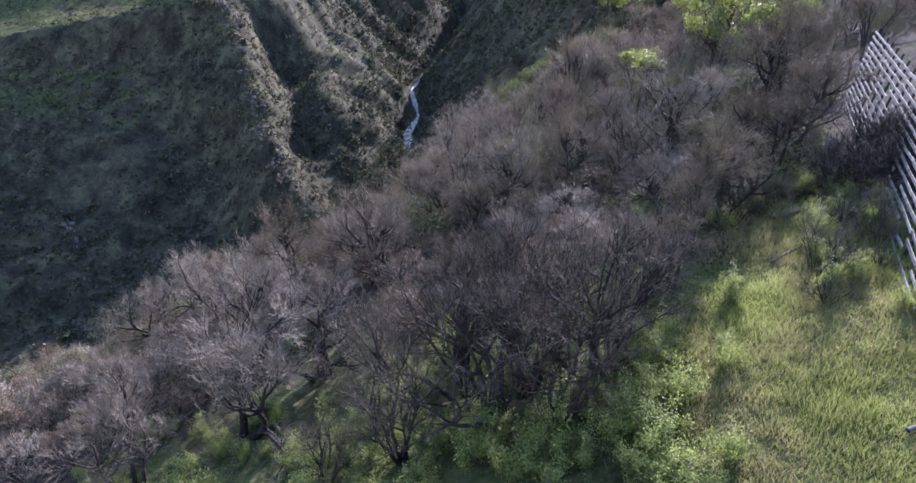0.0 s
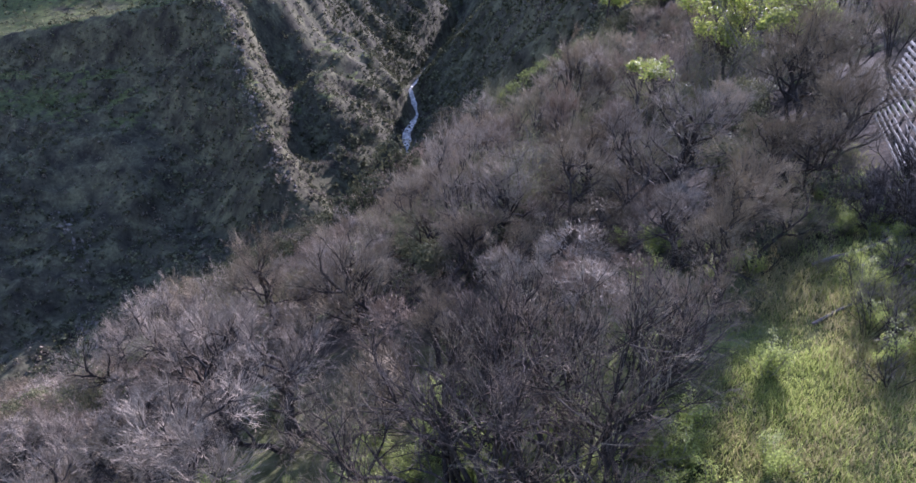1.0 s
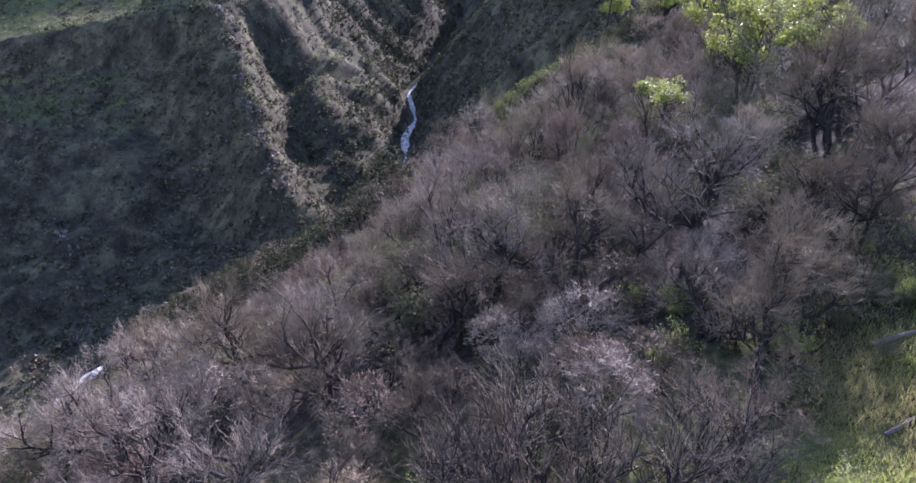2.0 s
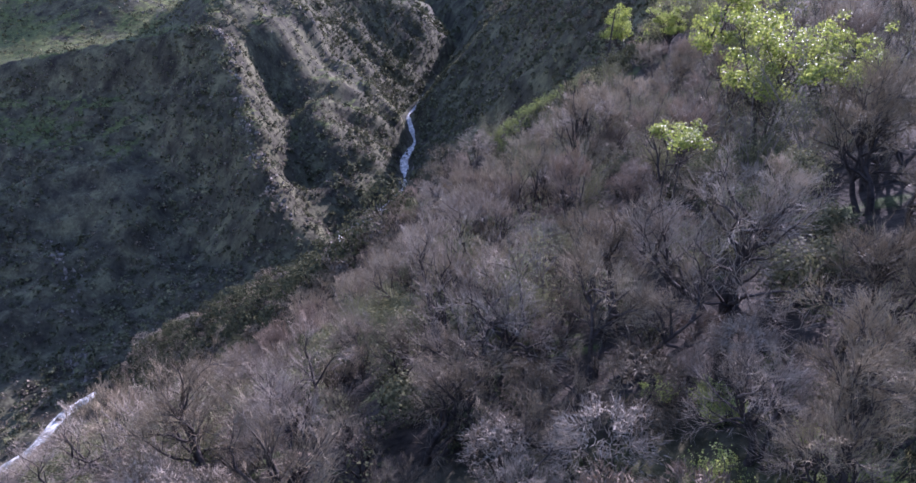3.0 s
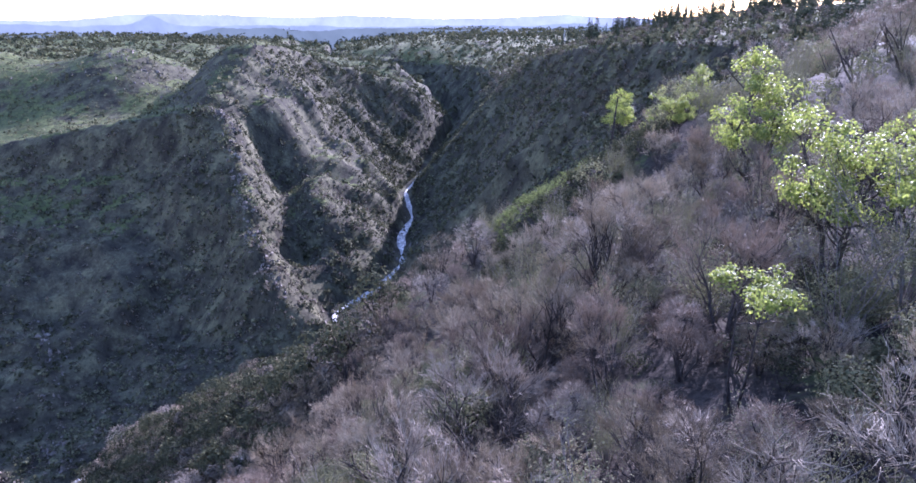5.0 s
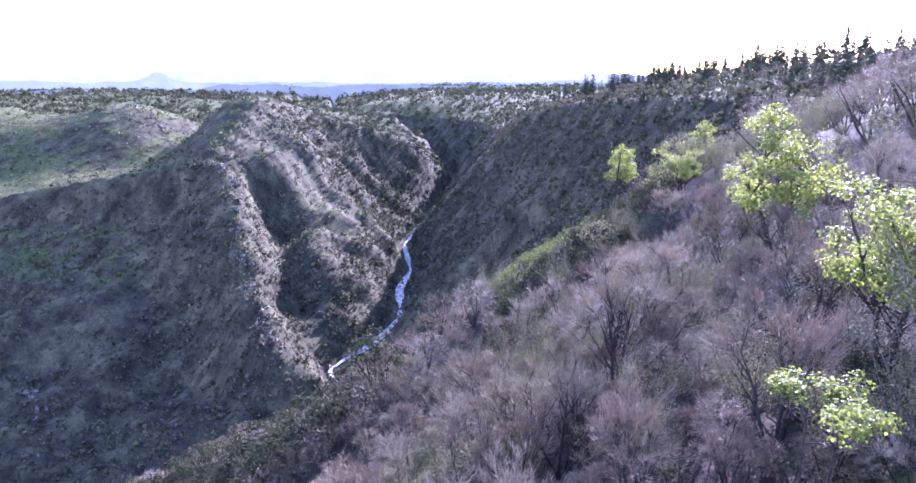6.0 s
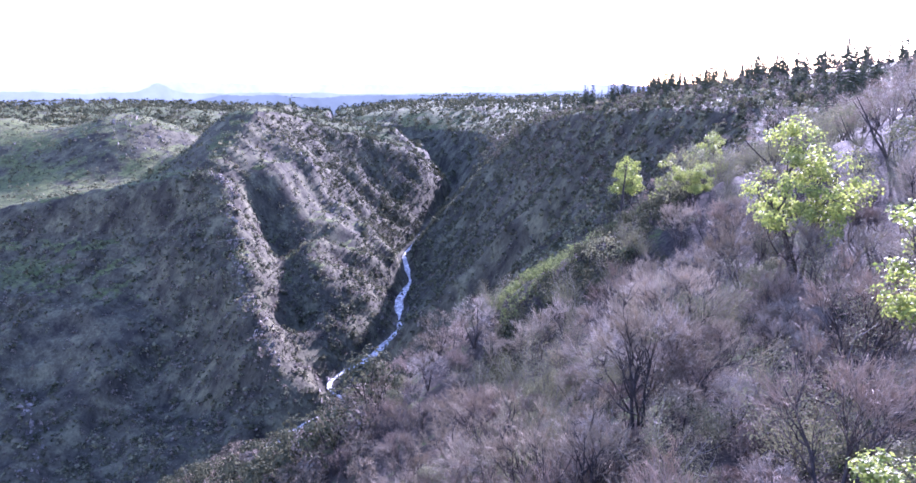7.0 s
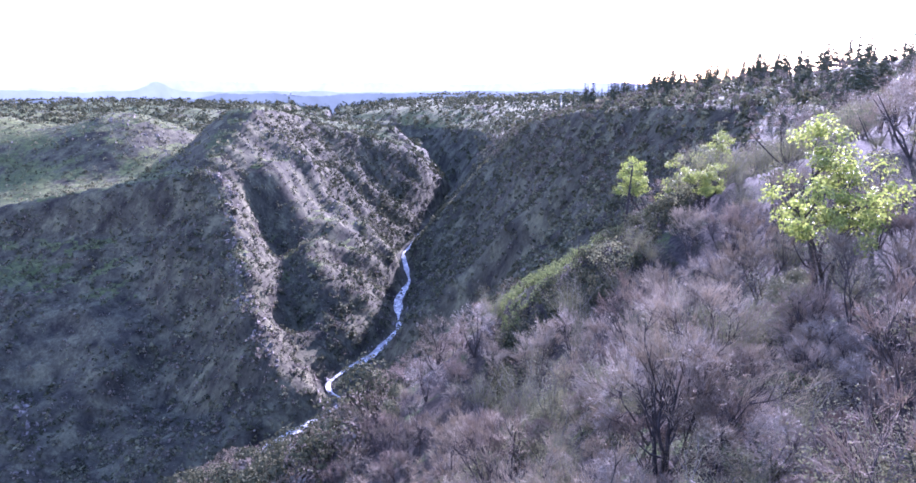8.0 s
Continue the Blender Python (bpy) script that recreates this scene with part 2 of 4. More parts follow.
def near_line(x, y, line):
    """Distance to a line of places, and its height there."""
    far, high = np.full(x.shape, 1e9), np.zeros(x.shape)
    for (ax, ay, az), (bx, by, bz) in zip(line[:-1], line[1:]):
        s = np.clip(((x - ax) * (bx - ax) + (y - ay) * (by - ay)) / ((bx - ax) ** 2 + (by - ay) ** 2), 0, 1)
        d = np.hypot(x - ax - s * (bx - ax), y - ay - s * (by - ay))
        high, far = np.where(d < far, az + s * (bz - az), high), np.minimum(d, far)
    return far, high


RIM_RING = np.array([(-9000, 1500), *RIM[:, :2], (-9000, 5200)])


def inside(x, y, ring):
    odd = np.zeros(x.shape, bool)
    for (ax, ay), (bx, by) in zip(ring, np.roll(ring, -1, 0)):
        odd ^= ((ay > y) != (by > y)) & (x < (bx - ax) * (y - ay) / (by - ay + 1e-9) + ax)
    return odd


def felt(x, y, line):
    """A line's height as it is felt from all along it."""
    s = np.linspace(0, 1, 6)[:-1, None]
    dots = np.concatenate([a + (b - a) * s for a, b in zip(line[:-1], line[1:])])
    total = weight = 0
    for px, py, pz in dots:
        k = 1 / ((x - px) ** 2 + (y - py) ** 2 + 100) ** 2
        total, weight = total + k * pz, weight + k
    return total / weight


def height(x, y):
    """The land's height, over arrays of places."""
    x, y = np.asarray(x, float), np.asarray(y, float)
    river_x, river_z = np.interp(y, RIVER[:, 0], RIVER[:, 1]), np.interp(y, RIVER[:, 0], RIVER[:, 2])
    crest_x, crest_z = np.interp(y, CREST[:, 0], CREST[:, 1]), np.interp(y, CREST[:, 0], CREST[:, 2])
    # the side the flight follows
    u = np.clip((x - river_x) / (crest_x - river_x), 0, 1)
    bulge = np.interp(y, [0, 40, 80, 140, 250, 400, 600, 800, 1100], [0.62, 0.58, 0.42, 0.28, 0.08, -0.45, -0.5, -0.4, -0.2])
    right = river_z + (crest_z - river_z) * (u + bulge * u * (1 - u))
    beyond = np.maximum(x - crest_x, 0)
    right = right + 33 * (1 - np.exp(-0.006 * beyond)) * ease(120, 320, y) + 62 * (1 - np.exp(-0.0016 * beyond)) + ease(30, 500, beyond) * 16 * hills(x, y, 300, 4, 3)
    mid = u * (1 - u) * 4
    right = right + mid * ease(150, 500, y) * 26 * (ridged(x + 0.5 * y, y, 190, 3, 5) - 0.6) + mid * 5 * hills(x, y, 60, 3, 9)
    right = right - 11 * ease(25, -40, x) * ease(45, 130, y) * ease(430, 260, y)
    right = right + 5 * np.exp(-((x - 13) / 20) ** 2 - ((y - 88) / 26) ** 2)      # a swell of the slope under the flight's end
    # the lower spur, which runs off to the river, and the hollow before it
    spur_y = np.interp(x, [-300, -205, -165, -95, -63, 4], [330, 318, 308, 274, 243, 177])
    right = right + np.interp(x, [-340, -271, -227, -177, -134, -97, -64, -39, -23, 0, 20], [0, 14, 26, 44, 38, 29, 16, 6, 4, -3, 0]) * np.exp(-((y - spur_y) / 44) ** 2)
    right = right - 9 * np.exp(-((y - spur_y + 78) / 34) ** 2) * ease(-8, -50, x) * ease(-330, -200, x)
    right = right + ease(420, 800, y) * mid * (62 * (ridged(0.3 * x - 0.2 * y, y, 170, 5, 13) - 0.6) + 30 * (ridged(0.4 * x, y, 60, 4, 15) - 0.6))
    right = right + 11 * np.exp(-((y - 190) / 34) ** 2) * ease(-70, 10, x) * ease(110, 50, x)
    # the far side
    d_river, bed_z = near_line(x, y, RIVER[:, [1, 0, 2]])
    low = felt(x, y, RIVER[:, [1, 0, 2]])
    d_rim, top = near_line(x, y, RIM)
    top = felt(x, y, RIM[1:])
    w = d_river / (d_river + d_rim + 1e-6)
    d_spur, spur_z = near_line(x, y, SPUR)
    hollow = ease(0, 140, np.interp(y, SPUR[::-1, 1], SPUR[::-1, 0]) - x)      # 1 on the shaded side of the spur
    left = low + (top - low) * w ** (0.95 + 0.65 * hollow)
    wall = np.clip(4 * w * (1 - w), 0, 1)
    left = left + wall * 12 * np.exp(-(d_spur / 30) ** 2)
    left = left + (spur_z - left).clip(0, 50) * 0.75 * np.exp(-(d_spur / 22) ** 2)
    left = left - 34 * hollow * ease(0, 70, d_rim) * ease(0.05, 0.35, w)
    d_rib, rib_z = near_line(x, y, RIB)
    left = left + (rib_z - left).clip(0, 70) * 0.9 * np.exp(-(d_rib / 34) ** 2)
    behind = y - np.interp(x, RIB[:, 0], RIB[:, 1])      # a rocky recess opens beyond the rib
    left = left - 32 * ease(10, 140, behind) * ease(660, 300, behind) * ease(-420, -340, x) * ease(0.0, 0.1, w) * ease(0, 140, d_rim)
    d_gully, _ = near_line(x, y, GULLY)
    left = left - 40 * np.exp(-(d_gully / 34) ** 2) * ease(0.08, 0.3, w)
    left = left + wall * (66 * (ridged(x - 0.3 * y, 0.3 * y + 0.2 * x, 150, 4, 21) - 0.62) + 34 * (ridged(0.55 * x + 0.45 * y, y - 0.6 * x, 75, 2, 23) - 0.6))
    level = np.interp(np.hypot(x, y), [900, 1400, 2000, 2700, 4000], [-178, -165, -100, -62, -35])
    flat = top + (level - top) * ease(0, 330, d_rim) + ease(10, 600, d_rim) * (22 * hills(x, y, 380, 5, 31) + 26 * (ridged(x, y, 210, 4, 33) - 0.55))
    flat = flat + 92 * np.exp(-np.abs((x + 780) / 150) ** 2.4 - ((y - 1540) / 210) ** 2) + 62 * np.exp(-((x + 1130) / 170) ** 2 - ((y - 1560) / 200) ** 2)
    flat = flat + 48 * np.exp(-((x + 470) / 90) ** 2 - ((y - 1430) / 150) ** 2) + ease(1700, 2600, y) * 34 * hills(x, y, 520, 4, 35)
    flat = flat - 22 * (1 - ridged(x - 0.3 * y, 0.8 * y + 0.3 * x, 260, 2, 37)) * ease(40, 200, d_rim)
    left = np.where(inside(x, y, RIM_RING), flat, left)
    land = np.where(x > river_x, right, left)
    bank = 0.85 * ease(85, 20, d_river) * ease(600, 690, y) * ease(980, 870, y) * (x > river_x)
    land = land * (1 - bank) + (bed_z + 3) * bank
    far = ease(2300, 4300, np.hypot(x, y))
    land = land * (1 - far) + far * (-30 + 70 * hills(x, y, 900, 4, 41))
    bed = ease(26, 6, d_river)
    land = land * (1 - bed) + (bed_z - 2.0) * bed
    close = ease(260, 120, np.hypot(x - 10, y - 80))
    return land + close * (0.7 * hills(x, y, 9, 3, 51) + 0.9 * hills(x, y, 24, 2, 55))


# ---- building blocks ----
def mesh_of(name, verts, faces, mat, smooth=False, first=0, first_mat=None):
    """A mesh from an array of places and an array of triangles or quads; its first faces may have a material of their own."""
    verts, faces = np.asarray(verts, np.float32), np.asarray(faces, np.int32)
    me = bpy.data.meshes.new(name)
    k = faces.shape[1]
    me.vertices.add(len(verts))
    me.vertices.foreach_set("co", verts.ravel())
    me.loops.add(faces.size)
    me.loops.foreach_set("vertex_index", faces.ravel())
    me.polygons.add(len(faces))
    me.polygons.foreach_set("loop_start", np.arange(len(faces), dtype=np.int32) * k)
    me.polygons.foreach_set("loop_total", np.full(len(faces), k, np.int32))
    me.polygons.foreach_set("use_smooth", np.full(len(faces), smooth))
    me.materials.append(mat)
    if first_mat:
        me.materials.append(first_mat)
        me.polygons.foreach_set("material_index", (np.arange(len(faces)) < first).astype(np.int32))
    me.update(calc_edges=True)
    return me


def part(name, data, parent, label=""):
    ob = new(name, data)
    ob.parent = parent
    return tagged(ob, label)


def join(pieces):
    """One pair of places and triangles out of several."""
    vs, fs, at = [], [], 0
    for v, f in pieces:
        if len(v):
            vs.append(v), fs.append(f + at)
            at += len(v)
    return np.concatenate(vs), np.concatenate(fs)


def unit(v):
    return v / (np.linalg.norm(v, axis=-1, keepdims=True) + 1e-9)


def across(d, rng):
    """A random way square to each way of d."""
    r = rng.normal(size=d.shape)
    return unit(r - (r * d).sum(-1, keepdims=True) * d)


def tubes(a, b, ra, rb, sides):
    """Tapered prisms from a to b, or spikes where rb is None."""
    n = len(a)
    d = unit(b - a)
    h = np.where(np.abs(d[:, 2:3]) < 0.9, [[0, 0, 1.0]], [[1.0, 0, 0]])
    p = unit(np.cross(d, h))
    q = np.cross(d, p)
    ang = np.arange(sides) * 2 * np.pi / sides
    ring = np.cos(ang)[None, :, None] * p[:, None] + np.sin(ang)[None, :, None] * q[:, None]
    lower = a[:, None] + ring * np.reshape(ra, (-1, 1, 1))
    i, j = np.arange(sides), (np.arange(sides) + 1) % sides
    if rb is None:
        v = np.concatenate([lower, b[:, None]], 1)
        f = np.stack([i, j, np.full(sides, sides)], 1)
    else:
        v = np.concatenate([lower, b[:, None] + ring * np.reshape(rb, (-1, 1, 1))], 1)
        f = np.concatenate([np.stack([i, j, j + sides], 1), np.stack([i, j + sides, i + sides], 1)])
    per = v.shape[1]
    return v.reshape(-1, 3), (f[None] + (np.arange(n) * per)[:, None, None]).reshape(-1, 3)


def shoot(rng, start, way, length, k, lift, wobble):
    """Branches that grow k steps from start, bending up and to and fro."""
    pts, d = [start], way
    for _ in range(k):
        d = unit(d + rng.normal(0, wobble, d.shape) + np.array([0, 0, lift]))
        pts.append(pts[-1] + d * (length / k)[:, None])
    return np.stack(pts, 1)


def limbs(rng, P, n, lo, hi, angle, length, taper=0.4):
    """Starts, ways and lengths of n side branches on each branch of P."""
    N, k = P.shape[0], P.shape[1] - 1
    f = rng.uniform(lo, hi, (N, n)) * k
    i = np.minimum(f.astype(int), k - 1)
    r = np.arange(N)[:, None]
    s = P[r, i] + (P[r, i + 1] - P[r, i]) * (f - i)[..., None]
    d = unit(P[r, i + 1] - P[r, i]).reshape(-1, 3)
    a = rng.normal(angle, 0.18, (N * n, 1))
    way = np.cos(a) * d + np.sin(a) * across(d, rng)
    size = length * rng.uniform(0.65, 1.3, N * n) * (1 - taper * (f / k).ravel())
    return s.reshape(-1, 3), way, size


def pipe(P, r0, r1, sides):
    """The tubes of branches P, from radius r0 at the foot to r1 at the tip."""
    k = P.shape[1] - 1
    rad = np.asarray(r0)[:, None] + (np.asarray(r1) - np.asarray(r0))[:, None] * np.linspace(0, 1, k + 1)[None]
    return tubes(P[:, :-1].reshape(-1, 3), P[:, 1:].reshape(-1, 3), rad[:, :-1].ravel(), rad[:, 1:].ravel(), sides)


def blades(rng, at, size, up=0.0, slim=0.55, out=None):
    """Small leaves: each a bent diamond of two triangles, turned outward where the crown's outward ways are given."""
    n = len(at)
    d = unit(rng.normal(size=(n, 3)) + np.array([0, 0, up]))
    s = across(d, rng)
    if out is not None:
        out = unit(unit(out) + rng.normal(0, 0.38, (n, 3)))
        d = across(out, rng)
        s = np.cross(out, d)
    nn = np.cross(d, s)
    size = (size * rng.uniform(0.6, 1.35, n))[:, None]
    tip, mid = at + d * size, at + d * size * 0.5
    v = np.stack([at, mid + s * size * slim * 0.5 + nn * size * 0.1, tip, mid - s * size * slim * 0.5 + nn * size * 0.1], 1)
    f = np.array([(0, 1, 2), (0, 2, 3)])
    return v.reshape(-1, 3), (f[None] + 4 * np.arange(n)[:, None, None]).reshape(-1, 3)


def slivers(rng, at, way, length, wide, out=None):
    """Fine twigs: a slim triangle each, from its place along its way."""
    n = len(at)
    length = (length * rng.uniform(0.55, 1.35, n))[:, None]
    s = (across(way, rng) if out is None else unit(np.cross(way, out))) * wide * rng.uniform(0.6, 1.3, (n, 1)) * 0.5
    v = np.stack([at - s, at + s, at + way * length], 1)
    return v.reshape(-1, 3), np.arange(3 * n).reshape(-1, 3)


def skeleton_of(seed, tall, stems, lean, n_limb, n_branch, limb_len=0.42, branch_len=0.2, stem_r=0.11, lift=0.10, low=0.3, angle=0.75, gnarl=0.0):
    """Stems, limbs and branches of a tree."""
    rng = np.random.default_rng(seed)
    az = rng.uniform(0, 2 * np.pi) + np.arange(stems) * 2 * np.pi / stems + rng.normal(0, 0.4, stems)
    tilt = np.abs(rng.normal(lean, lean * 0.4, stems))
    way = np.stack([np.cos(az) * np.sin(tilt), np.sin(az) * np.sin(tilt), np.cos(tilt)], 1)
    start = np.stack([np.cos(az), np.sin(az), 0 * az], 1) * stem_r * (0.9 if stems > 1 else 0) - np.array([0, 0, 0.5])
    S = shoot(rng, start, way, tall * rng.uniform(0.6, 0.8, stems), 7, 0.05, 0.10 + gnarl)
    s, w, le = limbs(rng, S, n_limb, low, 0.98, angle, tall * limb_len)
    L = shoot(rng, s, w, le, 5, lift, 0.16 + gnarl)
    s, w, le = limbs(rng, L, n_branch, 0.2, 1.0, 0.7, tall * branch_len, 0.3)
    B = shoot(rng, s, w, le, 3, lift, 0.16)
    return rng, S, L, B, stem_r * rng.uniform(0.7, 1.1, stems)


def wood(S, L, r, sides=6):
    n = len(L)
    base = np.repeat(r, n // len(S)) * 0.46
    return join([pipe(S, r, r * 0.1, sides), pipe(L, base, base * 0.1, max(3, sides - 2))])


def tree(name, seed, bark, tall, stems, lean, n_limb, n_branch, n_twig, twig, leaf=None, n_leaf=0, leaf_size=0.16, twig_mat=None,
         label="", group="", twig_len=0.11, fork=1, sprays=0, spray=0.4, fine=0.03, dome=0.33, gnarl=0.0, angle=0.75, stem_r=0.11, lift=0.10, low=0.3, branch_len=0.2, limb_len=0.42,
         clumps=150, clump=0.55, bare=0.2, shell=0.4):
    """A tree: an Empty with a trunk, a crown of twigs and, where it is in leaf, its foliage."""
    rng, S, L, B, r = skeleton_of(seed, tall, stems, lean, n_limb, n_branch, stem_r=stem_r, lift=lift, low=low, branch_len=branch_len, limb_len=limb_len, angle=angle, gnarl=gnarl)
    root = tagged(new(name), label, "tree", group)
    br = np.full(len(B), 0.016 + 0.0006 * tall)
    part("trunk", mesh_of("trunk", *join([wood(S, L, r), pipe(B, br, br * 0.4, 3)]), bark, True), root)
    pieces = []
    tips, from_, ways = B[:, -1], B[:, 1], unit(B[:, -1] - B[:, 1])
    if n_twig:
        s, w, le = limbs(rng, B, n_twig, 0.15, 1.0, 0.6, tall * twig_len, 0.2)
        w = unit(w + np.array([0, 0, 0.15]))
        e = s + w * le[:, None]
        pieces.append(tubes(s, e, np.full(len(s), twig), None, 3))
        for _ in range(fork):
            a = s + w * le[:, None] * rng.uniform(0.3, 0.8, (len(s), 1))
            pieces.append(tubes(a, a + unit(w + 0.75 * across(w, rng)) * le[:, None] * 0.6, np.full(len(s), twig * 0.75), None, 3))
        tips, from_, ways = np.concatenate([tips, e]), np.concatenate([from_, s]), np.concatenate([ways, w])
    heart = np.array([0, 0, 0.3 * tall])
    if sprays:
        # the finest twigs, most at the twigs' ends, the rest over the crown's dome
        reach = np.linalg.norm((tips - heart) * np.array([1, 1, 1.1]), axis=1)
        outer = np.nonzero(reach > np.quantile(reach, shell))[0]
        k = outer[rng.integers(0, len(outer), sprays)]
        at = from_[k] + (tips[k] - from_[k]) * rng.uniform(0.3, 1.05, (sprays, 1)) + rng.normal(0, 0.06, (sprays, 3))
        way = unit(ways[k] + rng.normal(0, 0.42, (sprays, 3)) + np.array([0, 0, 0.3]))
        pieces.append(slivers(rng, at, way, spray, fine, at - heart))
        k = int(sprays * dome)
        out = unit(rng.normal(size=(k, 3)) + np.array([0, 0, 0.8]))
        at = tips.mean(0) + out * tips.std(0) * 1.8 * rng.uniform(0.55, 1.0, (k, 1))
        pieces.append(slivers(rng, at, unit(out + rng.normal(0, 0.5, (k, 3)) + np.array([0, 0, 0.35])), spray, fine))
    part("crown", mesh_of("crown", *join(pieces), twig_mat or TWIG_ASH), root)
    if leaf:
        top = np.sort(tips[:, 2])[int(len(tips) * bare)]
        tips = tips[tips[:, 2] >= top]
        tips = tips[rng.permutation(len(tips))[:clumps]]
        puff = rng.uniform(0.6, 1.35, len(tips))
        k = rng.integers(0, len(tips), n_leaf)
        at = tips[k] + unit(rng.normal(size=(n_leaf, 3))) * (puff[k] * clump * rng.random(n_leaf) ** 0.45)[:, None] * np.array([1, 1, 0.75])
        part("foliage", mesh_of("foliage", *blades(rng, at, leaf_size, 0.2, 0.7, at - tips[k] + 0.15 * (at - heart)), leaf), root)
    return root


def shrub(name, seed, tall, wide, n_stem, n_leaf, leaf, size, label, group="", up=0.5, category="shrub"):
    """A bush: stems that fan out of the ground, with leaves in clumps along them."""
    rng = np.random.default_rng(seed)
    az, r = rng.uniform(0, 2 * np.pi, n_stem), np.sqrt(rng.uniform(0.02, 1, n_stem))
    way = unit(np.stack([np.cos(az) * r * wide, np.sin(az) * r * wide, np.full(n_stem, tall)], 1))
    start = np.stack([np.cos(az) * r, np.sin(az) * r, 0 * az], 1) * 0.03 - np.array([0, 0, 0.35])
    S = shoot(rng, start, way, tall * rng.uniform(0.75, 1.15, n_stem) * (1.15 - 0.3 * r), 4, 0.06, 0.12)
    s, w, le = limbs(rng, S, 5, 0.3, 1.0, 0.7, tall * 0.3)
    T = shoot(rng, s, w, le, 2, 0.12, 0.1)
    root = tagged(new(name), label, category, group)
    part("wood", mesh_of("wood", *join([pipe(S, np.full(n_stem, 0.02), np.full(n_stem, 0.008), 3), pipe(T, np.full(len(T), 0.009), np.full(len(T), 0.004), 3)]), BARK_GREY), root)
    pool = np.concatenate([T.reshape(-1, 3), S[:, 2:].reshape(-1, 3)])
    at = pool[rng.integers(0, len(pool), n_leaf)] + rng.normal(0, 0.08 * tall / 1.5, (n_leaf, 3))
    part("foliage", mesh_of("foliage", *blades(rng, at, size, up, 0.75, at - np.array([0, 0, 0.35 * tall])), leaf), root)
    return root


def on_ground(x, y, dz=0.0, turn=0.0, size=1.0, lean=0.0, lean_az=0.0):
    z = float(height(np.array([x]), np.array([y]))[0]) + dz
    return (Matrix.Translation((x, y, z)) @ Matrix.Rotation(lean_az, 4, "Z") @ Matrix.Rotation(lean, 4, "Y") @ Matrix.Rotation(turn - lean_az, 4, "Z")
            @ Matrix.Diagonal((size, size, size, 1)))


def top_of(ob):
    """How high a thing stands over its base."""
    return max(v.co.z for o in ob.children for v in o.data.vertices)


def put(ob, x, y, dz=0.0, turn=0.0, size=1.0, lean=0.0, lean_az=0.0, tall=0.0):
    """A copy of a thing on the land, tall metres high or at a size."""
    if tall:
        size = tall / top_of(ob)
    c = copy_thing(ob, Matrix())
    c.matrix_basis = on_ground(x, y, dz, turn, size, lean, lean_az)
    return c


def discard(ob):
    for o in (*ob.children_recursive, ob):
        bpy.data.objects.remove(o)


# ---- the land ----
# The sheet fans out from behind the start, so that its mesh is fine near the flight and wide far off.
fan = np.linspace(-1.35, 1.35, 470)
fan = np.sign(fan) * np.abs(fan) ** 1.15
rows = [70.0]
while rows[-1] < 5050:
    rows.append(rows[-1] * 1.0095)
rows = np.array(rows)
X, Y = fan[None] * (rows[:, None] + 40), np.broadcast_to(rows[:, None] - 130, (len(rows), len(fan)))
X, Y = X.ravel(), Y.ravel()
Z = height(X, Y)
nx, ny = len(fan), len(rows)
idx = (np.arange(ny - 1)[:, None] * nx + np.arange(nx - 1)[None]).ravel()
quads = np.stack([idx, idx + 1, idx + nx + 1, idx + nx], 1)
ground = tagged(new("ground", mesh_of("ground", np.stack([X, Y, Z], 1), quads, GROUND, True)),
                "grassy, scrubby canyon hillside with rock outcrops", "ground", kind="structure")


def river_material():
    m, n, l, b = material("white_water")
    pos = n.new("ShaderNodeNewGeometry").outputs["Position"]
    v = noise_node(n, l, 0.11, 8, 0.7, pos)
    c = ramp(n, l, v, [(0.42, (0.05, 0.06, 0.06)), (0.53, (0.28, 0.275, 0.255)), (0.66, (0.58, 0.565, 0.52))])
    l.new(c, b.inputs["Base Color"])
    l.new(ramp(n, l, v, [(0.40, grey(0.35)), (0.55, grey(0.9))]), b.inputs["Roughness"])
    bump(n, l, v, b, 1.0, 2.0)
    return m


def river():
    y = np.arange(200, 1445, 4.0)
    x, z = np.interp(y, RIVER[:, 0], RIVER[:, 1]), np.interp(y, RIVER[:, 0], RIVER[:, 2])
    for _ in range(3):
        x[1:-1] = (x[:-2] + x[1:-1] * 2 + x[2:]) / 4
    P2 = np.stack([x, y], 1)
    d = unit(np.gradient(P2, axis=0))
    side = np.stack([-d[:, 1], d[:, 0]], 1)
    half = 4.6 + 5.5 * hills(y, 0 * y, 60, 3, 61)
    half = np.maximum(half, 1.6)
    cols = []
    for k in np.linspace(-1, 1, 5):
        p = P2 + side * (half * k)[:, None]
        cols.append(np.stack([p[:, 0], p[:, 1], z + 0.3 - 0.5 * k * k + 0.5 * hills(p[:, 0], p[:, 1], 7, 2, 63)], 1))
    v = np.stack(cols, 1).reshape(-1, 3)
    i = (np.arange(len(y) - 1)[:, None] * 5 + np.arange(4)[None]).ravel()
    tagged(new("water", mesh_of("water", v, np.stack([i, i + 1, i + 6, i + 5], 1), river_material(), True)),
           "white foaming mountain river in the canyon bottom", "river", kind="structure")


river()

